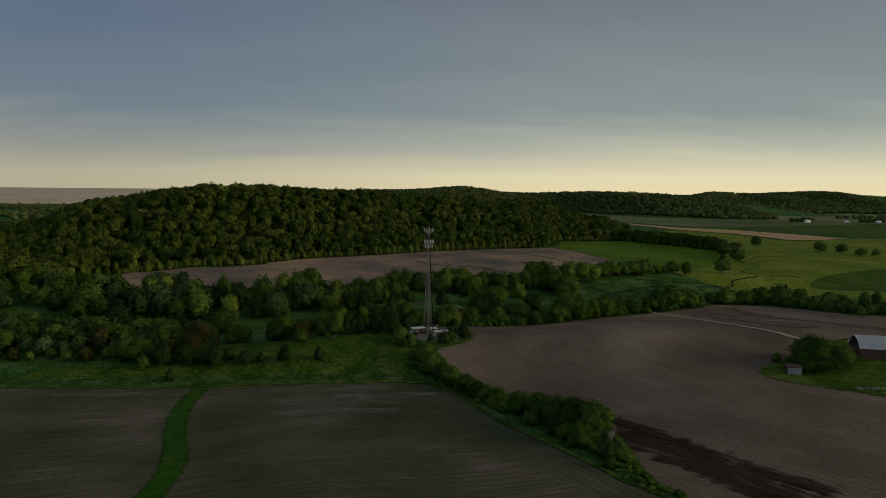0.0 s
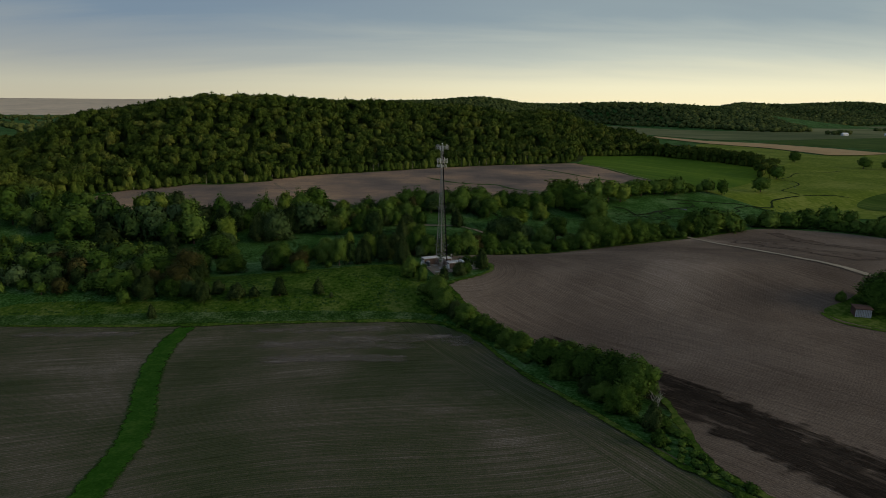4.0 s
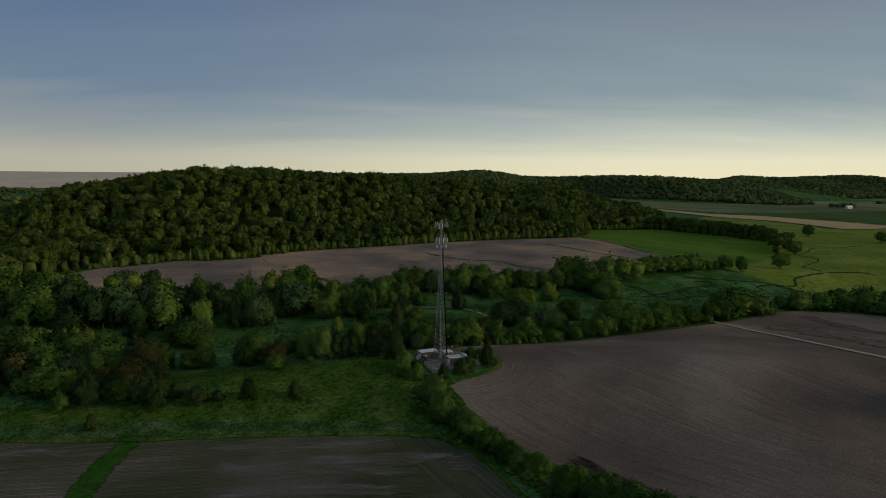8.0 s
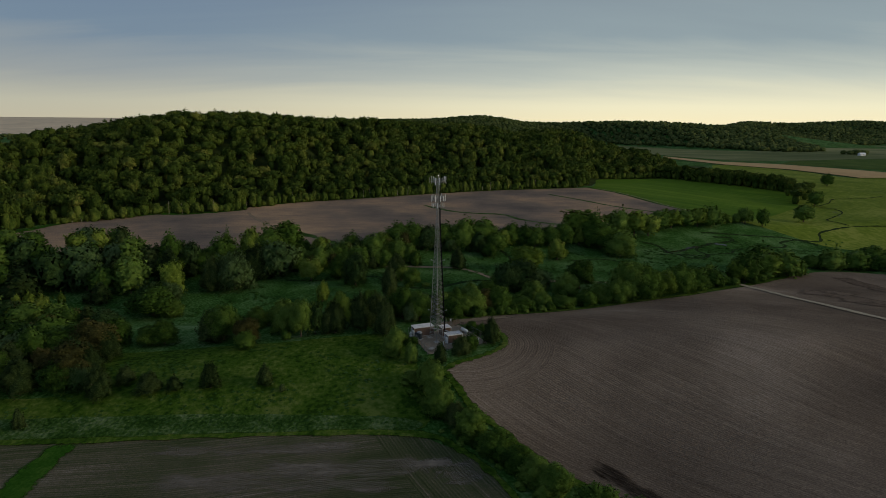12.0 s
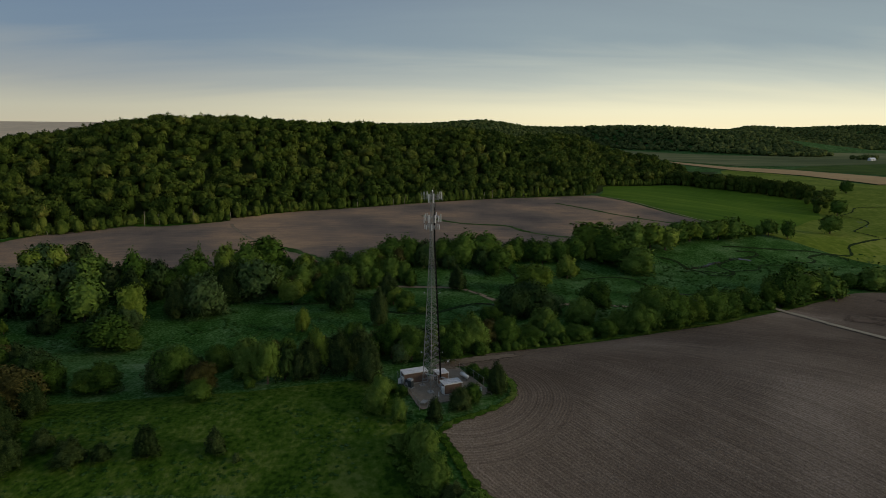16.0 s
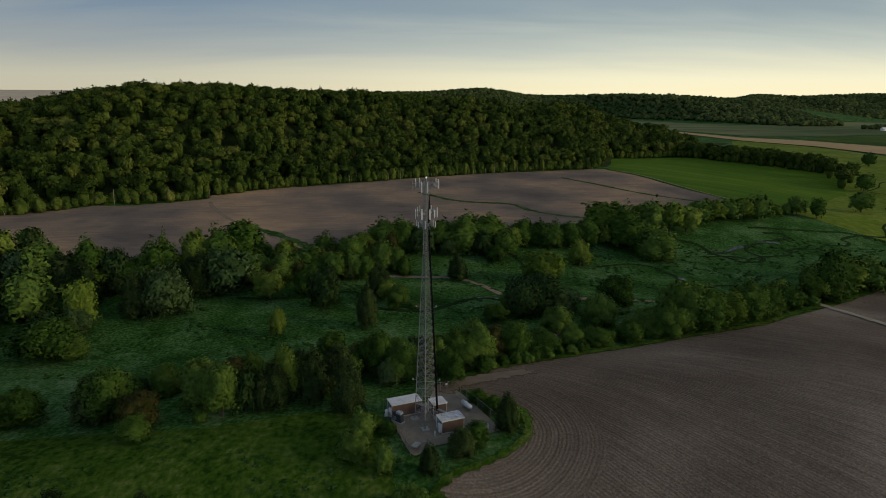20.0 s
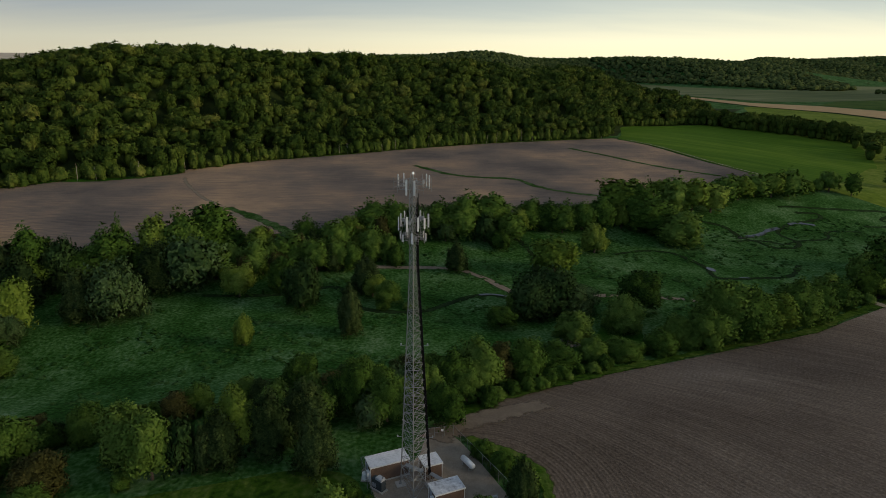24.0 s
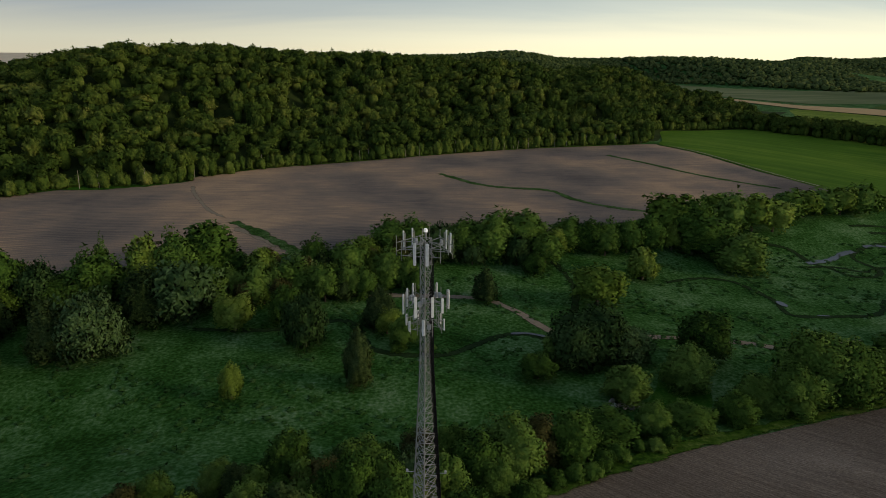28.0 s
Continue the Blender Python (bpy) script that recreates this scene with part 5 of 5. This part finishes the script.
CREEK_FRONT = [
    (-131, 76, 15.5, 6.8), (-114, 77, 13.9, 5.1), (-111, 69, 8.1, 3.8), (-112, 55, 10.7, 8.8), (-105, 56, 6.0, 4.6),
    (-99, 83, 15.2, 6.5), (-91, 90, 15.5, 8.5), (-87, 107, 15.8, 8.2), (-77, 112, 15.0, 9.4), (-72, 116, 11.0, 6.4),
    (-47, 110, 10.8, 5.2), (-38, 94, 14.2, 4.9), (-60, 103, 9.5, 5.1), (-20, 108, 11.8, 6.6),
    (-13, 97, 7.3, 4.0), (44, 129, 11.6, 7.9), (64, 153, 10.9, 5.9), (63, 92, 12.4, 6.2), (55, 78, 10.4, 5.4),
    (39, 71, 8.2, 6.1), (27, 90, 7.1, 4.8), (21, 81, 5.8, 4.1),
]
WILLOW = [
    (36, 93, 12.0, 8.7), (30, 88, 10.6, 6.1), (44, 93, 8.3, 5.8), (-90, 86, 15.4, 7.5),
]
FIELD_EDGE = [
    (6, 34, 10.5, 5.0), (12, 38, 12.3, 5.8), (23, 45, 11.3, 4.9), (32, 55, 6.0, 6.0), (41, 58, 7.0, 3.6),
    (50, 62, 4.5, 5.0), (60, 64, 6.2, 4.2), (66, 69, 8.1, 4.3), (73, 68, 9.9, 5.5), (80, 74, 15.5, 7.1),
    (86, 72, 13.5, 6.1), (94, 76, 10.2, 6.3), (104, 82, 12.3, 6.4), (113, 88, 9.7, 5.7), (125, 95, 8.1, 4.9),
    (125, 102, 8.4, 4.1), (144, 105, 13.5, 6.1), (140, 104, 10.4, 5.1), (164, 121, 11.5, 7.6), (172, 120, 12.1, 6.5),
]
TOWER_WOOD = [
    (-12, 23, 12.0, 3.7), (-8, 25, 10.0, 3.4), (-16, 24, 7.9, 2.7), (-5, 29, 8.8, 2.8), (-20, 16, 11.3, 5.6),
    (-16, 5, 12.4, 4.6), (-25, 10, 12.8, 4.8), (-31, 10, 11.6, 4.2), (-34, 9, 9.0, 3.0), (-38, 5, 10.0, 2.9),
    (-42, 3, 12.2, 4.0), (-48, 8, 11.3, 4.9), (-46, 1, 3.1, 1.7), (-57, -4, 5.3, 3.3), (-67, 6, 11.7, 5.3),
    (-86, 7, 8.1, 5.9), (2, 29, 7.4, 2.5), (-3, 27, 7.3, 2.5),
]
RUST = [
    (16, 44, 9.6, 4.5), (-58, 0, 8.3, 3.9), (-19, 144, 12.3, 3.6), (-53, 122, 8.0, 4.4),
]
RUST_WEST = [
    (-100, -7, 12.0, 6.3), (-97, -24, 10.3, 6.6),
]
JUNIPER = [
    (-21, 75, 14.1, 4.3), (9, 130, 10.6, 5.0), (-73, 9, 8.8, 3.6), (-34, 5, 9.4, 2.6),
]
JUNIPER_MEADOW = [
    (-59, -27, 7.7, 3.0), (-45, -26, 6.4, 2.5), (-40, -28, 2.3, 1.0), (-82, -25, 5.2, 3.0), (-74, -29, 5.9, 4.0),
    (-68, -28, 4.2, 2.3), (-86, -31, 9.1, 4.0), (-99, -43, 5.5, 1.8), (-70, 5, 10.8, 5.4), (-32, 6, 10.9, 4.2),
]
WEST_BLOCK = [
    (-107, -30, 10.7, 5.6), (-98, -28, 8.4, 4.9), (-107, -7, 10.1, 7.2), (-118, -24, 8.4, 6.6), (-124, -24, 8.5, 6.6),
    (-133, -8, 9.1, 7.2), (-123, -8, 7.3, 6.3), (-116, -1, 11.4, 6.5), (-101, 7, 8.9, 4.8), (-90, 7, 6.0, 4.8),
    (-108, 14, 10.2, 6.0), (-177, 52, 8.3, 5.8), (-173, 69, 12.6, 8.7), (-166, 82, 15.7, 7.8), (-153, 82, 13.2, 6.5),
    (-199, 90, 13.4, 9.3), (-134, 83, 14.6, 7.8), (-188, 96, 13.7, 6.8), (-139, 67, 8.9, 5.0), (-116, 62, 9.9, 4.9),
    (-162, 96, 13.7, 8.1), (-121, 93, 16.4, 6.7),
]
TOWER_HEDGE = [
    (-12, -6, 6.5, 2.7), (-13, -12, 6.3, 3.1), (-7, -15, 6.1, 2.0), (-7, -4, 2.5, 1.6), (1, -15, 6.4, 2.5),
    (7, -10, 5.8, 3.6), (10, -7, 4.8, 2.7), (16, -3, 8.9, 3.3), (17, -1, 6.0, 2.2), (14, 5, 3.8, 2.3),
    (11, 9, 3.2, 2.2), (-10, -2, 3.1, 1.7),
]
HEDGE = [
    (-1, -28, 9.4, 3.6), (1, -36, 9.4, 4.0), (8, -44, 7.0, 4.2), (14, -52, 6.6, 4.4), (21, -62, 5.7, 4.0),
    (25, -65, 5.7, 4.0), (31, -75, 7.2, 5.1), (36, -83, 8.6, 5.2), (41, -90, 9.0, 5.5), (44, -99, 10.8, 6.6),
    (48, -105, 10.5, 5.7), (42, -112, 6.6, 4.1), (46, -123, 7.5, 2.8), (32, -89, 4.3, 3.2), (37, -101, 5.5, 3.3),
    (40, -106, 4.6, 3.6), (45, -130, 3.3, 1.8), (-3, -24, 5.6, 2.6), (5, -40, 6.4, 3.8), (18, -57, 5.9, 3.4),
]
FARM_TREES = [
    (153, -41, 13.2, 9.2), (161, -43, 9.8, 6.3), (147, -44, 6.4, 4.4),
]
FARM_SMALL = [
    (140, -37, 3.9, 1.8),
]
PASTURE_TREES = [
    (266, 272, 12.5, 6.5), (323, 356, 12.5, 6.5), (410, 483, 12.5, 5.6), (463, 441, 12.5, 6.0), (487, 435, 11.2, 5.9),
    (494, 414, 8.3, 5.8), (513, 415, 7.7, 4.5), (220, 241, 11.5, 3.8),
]
CREEK_EAST = [
    (149, 123, 9.3, 4.4), (166, 135, 12.2, 6.8), (176, 134, 9.6, 5.7), (179, 123, 7.5, 3.7), (204, 138, 10.8, 6.9),
    (217, 139, 9.7, 6.9), (240, 160, 10.1, 8.1), (247, 145, 13.7, 7.8), (261, 146, 11.1, 5.9), (254, 116, 9.2, 5.5),
    (265, 118, 11.0, 7.3), (263, 103, 10.7, 5.3), (296, 130, 10.3, 3.8), (318, 149, 8.8, 4.0), (263, 87, 5.1, 2.7),
]


rng = np.random.default_rng(7)
BROAD = ("broad_a", "broad_b", "broad_a", "broad_b", "broad_c", "bushy_a", "slender_a", "slender_b", "bushy_a", "juniper_b", "willow_a")
# Darker leaf colours stand in for weaker light in the west woods.
DIM = ("broad_a", "bushy_a", "bushy_b", "juniper_b", "broad_b", "rust_b", "willow_a", "juniper_a")
LOW = ("bushy_a", "bushy_b", "bushy_b", "bushy_a", "broad_a", "bushy_b")
# Yellower leaf colours, as in the east creek wood, stand in for brighter light.
LIT = ("bushy_a", "bushy_c", "broad_c", "bushy_b", "broad_a", "bushy_a")
for rows, kinds in ((CREEK_WOOD, BROAD), (CREEK_WOOD_EAST, ("broad_a", "bushy_a", "broad_c", "bushy_a", "bushy_c")), (CREEK_FRONT, BROAD), (WILLOW, ("willow_a",)), (FIELD_EDGE, LIT), (TOWER_WOOD, BROAD),
                    (RUST, ("rust_a", "rust_b")), (RUST_WEST, ("rust_a", "rust_b")), (JUNIPER, ("juniper_a", "juniper_b")), (JUNIPER_MEADOW, ("juniper_b", "juniper_a")), (WEST_BLOCK, DIM),
                    (TOWER_HEDGE, ("bushy_b", "bushy_a", "juniper_b")), (HEDGE, ("bushy_b", "bushy_a", "broad_a", "bushy_b", "juniper_b")), (FARM_TREES, ("broad_b", "bushy_a")), (FARM_SMALL, ("bushy_b",)), (PASTURE_TREES, ("broad_a", "broad_b")), (CREEK_EAST, LOW)):
    for x, y, h, r in rows:
        grow = 1.12 if y > 45 else 1.02
        put(kinds[rng.integers(len(kinds))], x, y, h * grow, r * grow * (1.12 if rows is JUNIPER_MEADOW else 1.0), rng)
# the same woods go on to the west and fill in behind the first rows
for n, x0, x1, y0, y1, h0, h1 in ((38, -265, -140, 72, 128, 10, 15), (20, -240, -140, 50, 70, 4, 9), (26, -140, -20, 0, 0, 9, 13), (14, 0, 110, 0, 0, 8, 12), (12, -30, 10, 18, 34, 6, 10), (22, -66, -12, 0, 0, 7, 11)):
    for k in range(n):
        x = x0 + (x1 - x0) * (k + rng.uniform(0.1, 0.9)) / n
        y = rng.uniform(y0, y1) if y1 else 145 + 0.3 * x + rng.uniform(-9, 9) + (12 if x > 0 else 0)
        h = rng.uniform(h0, h1)
        kinds = BROAD + ("rust_a", "rust_b", "rust_a") if n == 22 else BROAD
        put(kinds[rng.integers(len(kinds))], x, y, h, h * rng.uniform(0.4, 0.52), rng)
for line, step, h0, h1 in (([(12, 26), (20, 34), (32, 45), (44, 55), (56, 62), (71, 67), (95, 75), (122, 92), (152, 108), (181, 128)], 3.2, 1.8, 4.8), ([(190, 138), (210, 141), (228, 138), (244, 127), (256, 112), (266, 98), (285, 92), (330, 82)], 3.6, 5.0, 9.5)):
    far = 0.0
    pts = smooth_line(line, 24)
    for p, q in zip(pts, pts[1:]):
        far += math.dist(p, q)
        if far > step:
            far = rng.uniform(-0.8, 0.8)
            h = rng.uniform(h0, h1)
            put(("bushy_b", "bushy_a", "bushy_b", "broad_a")[rng.integers(4)], p[0] + rng.uniform(-1.5, 1), p[1] + rng.uniform(-0.5, 2.5), h, h * rng.uniform(0.5, 0.72), rng)
for k, p in enumerate(smooth_line([(-74, 16), (-62, 14), (-52, 19), (-40, 24), (-30, 29), (-20, 26), (-12, 34), (-4, 41), (4, 43)], 5)):
    h = rng.uniform(3.2, 7.5)
    put(("bushy_a", "bushy_b", "juniper_b", "bushy_a", "rust_b")[rng.integers(5)], p[0] + rng.uniform(-2, 2), p[1] + rng.uniform(-1, 4), h, h * rng.uniform(0.45, 0.6), rng)
for kind, x, y, h, r in (("slender_b", -48, 68, 9.0, 3.6), ("broad_c", -18, 104, 7.5, 4.0), ("broad_c", 66, 155, 7.5, 4.2), ("bushy_a", 27, 152, 8.5, 4.4), ("bushy_b", -14, 94, 2.6, 2.6), ("bushy_b", -22, 90, 2.4, 2.4), ("bushy_b", -6, 94, 2.0, 2.2)):
    put(kind, x, y, h, r, rng)
for x, y in ((172, 236), (178, 238), (184, 238), (190, 239), (196, 241), (203, 243), (209, 247), (216, 252)):
    h = rng.uniform(5, 9)
    put(("broad_a", "bushy_a")[rng.integers(2)], x + rng.uniform(-1, 1), y, h, h * 0.5, rng)
# the west wood: a closed canopy with a clear front towards the meadow
WEST = [(-175, -29), (-135, -30), (-114, -34), (-97, -31), (-87, -31), (-92, -18), (-98, 2), (-110, 16), (-130, 34), (-165, 44), (-215, 50), (-260, 40), (-240, -24)]
for gx0 in np.arange(-260, -84, 7.6):
    for gy0 in np.arange(-34, 52, 7.6):
        x, y = gx0 + rng.uniform(-3, 3), gy0 + rng.uniform(-3, 3)
        turns = sum(((b > y) != (d > y)) and x < (c - a) * (y - b) / (d - b) + a for (a, b), (c, d) in zip(WEST, WEST[1:] + WEST[:1]))
        if turns % 2:
            h = rng.uniform(6, 11) if y > -24 else rng.uniform(3.5, 7)
            put(DIM[rng.integers(len(DIM))], x, y, h, h * rng.uniform(0.42, 0.56), rng)
hedge_line = smooth_line([(-6, -22), (0, -32), (6, -42), (14, -50), (21, -62), (29, -76), (38, -90), (45, -106), (48, -122), (50, -136), (56, -148)], 6)
for k, p in enumerate(hedge_line):
    if k % 2 == 0:
        h = rng.uniform(1.6, 3.4) if k < 50 else rng.uniform(0.9, 1.8)
        put("bushy_b", p[0] + rng.uniform(-2, 2), p[1] + rng.uniform(-2, 2), h, h * rng.uniform(0.7, 0.95), rng)
for p in hedge_line:
    for k in range(2):
        h = rng.uniform(0.7, 1.5)
        put("bushy_b", p[0] + rng.uniform(-4.5, 2.5), p[1] + rng.uniform(-3.5, 1.5), h, h * rng.uniform(0.8, 1.2), rng)
for n, ((kind, fine), places) in enumerate(PLACED.items()):
    first = tree(np.random.default_rng(50 + n), *TREE_KINDS[kind], fine)
    for m in places[1:]:
        copy_thing(first, m)
    first.matrix_basis = places[0]


# ---- woodland ----
def wood(name, spots, protos, mat, label, rng):
    vs, fs, ns, tones, n = [], [], [], [], 0
    for x, y, h, r in spots:
        v, f, nv = protos[rng.integers(len(protos))]
        a = rng.uniform(0, 2 * math.pi)
        c, s = math.cos(a), math.sin(a)
        turn = np.array([[c, s, 0], [-s, c, 0], [0, 0, 1]])
        w = (v @ turn) * (r, r, h)
        w += (x, y, hz(x, y))
        vs.append(w)
        ns.append(unit((nv @ turn) / (r, r, h / 2.3)))
        tones.append(np.full(len(w), min(max(rng.normal(0.5, 0.24), 0.0), 1.0)))
        fs.append(f + n)
        n += len(w)
    me = mesh_of(name, np.concatenate(vs), np.concatenate(fs), mat, True, np.concatenate(ns))
    me.attributes.new("tone", "FLOAT", "POINT").data.foreach_set("value", np.concatenate(tones).astype(np.float32))
    return tagged(new(name, me), label, "woodland", kind="stuff")


def wood_proto(rng, lobes, leaves, size, low, point=0.0):
    """A woodland tree of radius one, 2.3 high: a billowing crown on a dark inner mass. low: how far down the leaves reach."""
    mid = 1.66 - 0.75 * low
    v, f, nv = crown(rng, (0, 0, mid), (1.0, 1.0, 2.3 - mid), lobes, 0.13, leaves, size, -0.6 - 0.3 * low, point)
    ball, f0 = ICO2
    v, f, nv = np.concatenate([v, ball * (0.5, 0.5, 0.8) + (0, 0, 0.7)]), np.concatenate([f, f0 + len(v)]), np.concatenate([nv, ball])
    v[:, 2] /= 2.3
    return v, f, nv


rng = np.random.default_rng(11)
PROTOS = [wood_proto(rng, 7 + k % 5, 560, 0.185, (0.0, 0.12, 0.35)[k % 3], 0.12 * (k % 3 == 2)) for k in range(12)]
spots = []


def wood_edge(x):
    return np.interp(x, (-560, -300, -262, -240, -190, -142, -136, -110, -62, 0, 60, 134, 146, 158, 176, 204, 260, 300, 420), (20, 60, 110, 190, 228, 254, 270, 296, 326, 366, 396, 424, 446, 500, 522, 530, 552, 602, 700))


for gx0 in np.arange(-560, 440, 10.2):
    for gy0 in np.arange(20, 720, 10.2):
        x, y = gx0 + rng.uniform(-5.1, 5.1), gy0 + rng.uniform(-5.1, 5.1)
        d = y - wood_edge(x)
        crest = y - edge_y(x)
        if d < -1.5 or crest > 215 or x > 292 or (x > 225 and d > 150) or x < -0.74 * (y + 285) - 30:
            continue
        h = rng.uniform(11.5, 19) * (0.86 if crest > 120 else 1.0)
        spots.append((x, y, h, rng.uniform(4.4, 7.6)))
for k in range(200):
    x = rng.uniform(-330, 160)
    spots.append((x, edge_y(x) + rng.uniform(130, 205), rng.uniform(12, 16), rng.uniform(5.5, 7.5)))
wood("hill_woodland", spots, PROTOS, M_WOODS, "dense broadleaf woodland covering the hill", rng)
# a skirt of lower growth along the foot of the wood
skirt = []
for x in np.arange(-300, 262, 3.2):
    y = wood_edge(x) + rng.uniform(-2.5, 1.5)
    skirt.append((x + rng.uniform(-1, 1), y, rng.uniform(4, 12), rng.uniform(2.2, 4.2)))
wood("woodland_edge", skirt, [wood_proto(rng, 14, 240, 0.22, 1.0) for k in range(4)], M_WOODS, "shrubby leafy edge of the hill woodland", rng)
trunks = bmesh.new()
for k in range(30):
    x = rng.uniform(-235, 140)
    y = float(wood_edge(x)) + rng.uniform(-3.2, -1.0)
    z, lean = hz(x, y), rng.uniform(-1.2, 1.2)
    tube(trunks, (x, y, z - 0.4), (x + lean, y + rng.uniform(0, 1), z + rng.uniform(5, 9)), 0.2, 0.09, 5)
M_PALEBARK = material("pale_bark", ramp3((0.3, 0.27, 0.21)), scale=1, fine=8, bump=0.3)
tagged(part("woodland_trunks", trunks, M_PALEBARK), "pale slender trunks at the foot of the woodland", "tree trunks", kind="stuff")
row = []
for k in range(170):
    w = k / 169
    x, y = 258 + 84 * w + rng.uniform(-5, 5), 546 - 112 * w + rng.uniform(-4, 14)
    row.append((x, y + rng.uniform(0, 22) * (1 - w), rng.uniform(11, 17), rng.uniform(4, 6.5)))
for x, y in ((346, 426), (350, 414), (340, 404), (335, 392), (324, 384), (318, 376), (330, 412), (312, 366)):
    row.append((x, y, rng.uniform(10, 15), rng.uniform(4.5, 6.5)))
wood("field_hedgerow", row, PROTOS, M_WOODS, "dark row of trees along the green field", rng)
FARP = [wood_proto(rng, 8, 24, 0.4, 1.0) for k in range(4)]
spots = []
for gx0 in np.arange(-300, 2500, 18.0):
    for gy0 in np.arange(1380, 2720, 18.0):
        x, y = gx0 + rng.uniform(-7, 7), gy0 + rng.uniform(-7, 7)
        deep = y - far_front(x) - 25 * math.sin(x * 0.02)
        if deep < 35 or deep > 610 or x < -380 or x > 0.75 * (y + 278) + 60:
            continue
        spots.append((x, y, rng.uniform(11, 18), rng.uniform(9, 13)))
for cx, cy, a, b, n in ((1090, 1690, 120, 30, 60), (940, 1270, 40, 12, 14), (1130, 1240, 60, 14, 22), (1330, 1500, 160, 16, 30), (1500, 1350, 160, 14, 30), (-900, 1300, 500, 350, 300), (-1500, 2100, 800, 300, 260)):
    for k in range(n):
        q, d = rng.uniform(0, 6.283), math.sqrt(rng.uniform(0, 1))
        spots.append((cx + a * d * math.cos(q), cy + b * d * math.sin(q), rng.uniform(10, 16), rng.uniform(7, 10)))
wood("far_woodland", spots, FARP, M_FARWOODS, "dark wooded ridges far beyond the valley", rng)


# ---- weeds and tussocks of the valley floor ----
def tuft(rng):
    return crown(rng, (0, 0, 0), (1, 1, 0.9), 9, 0.12, 30, 0.45, 0.05)


M_WEED = material("tall_weeds", [(0.25, (0.020, 0.055, 0.009)), (0.45, (0.035, 0.090, 0.017)), (0.6, (0.057, 0.120, 0.030)), (0.75, (0.099, 0.167, 0.062))], scale=0.04, fine=1.2, bump=0, tone=0.2)
TUFTS = [tuft(rng) for k in range(5)]
spots = []
for k in range(9000):
    x, y = rng.uniform(-150, 270), rng.uniform(36, 250)
    v = y - 0.33 * x
    if v > 146 or (y < 0.66 * x + 42 and x > -10) or noise.noise((x * 0.05, y * 0.05, 3.0)) < -0.12:
        continue
    s = rng.uniform(0.3, 0.9)
    spots.append((x, y, s * rng.uniform(0.6, 1.1), s * rng.uniform(1.0, 1.6)))
for k in range(1800):
    x, y = rng.uniform(-150, -4), rng.uniform(-45, -4)
    if noise.noise((x * 0.08, y * 0.08, 9.0)) < 0.0 and y > -38:
        continue
    s = rng.uniform(0.2, 0.5)
    spots.append((x, y, s, s * 1.3))
wood("weed_tussocks", spots, TUFTS, M_WEED, "scattered tussocks of tall weeds and grass", rng)["category"] = "weeds"
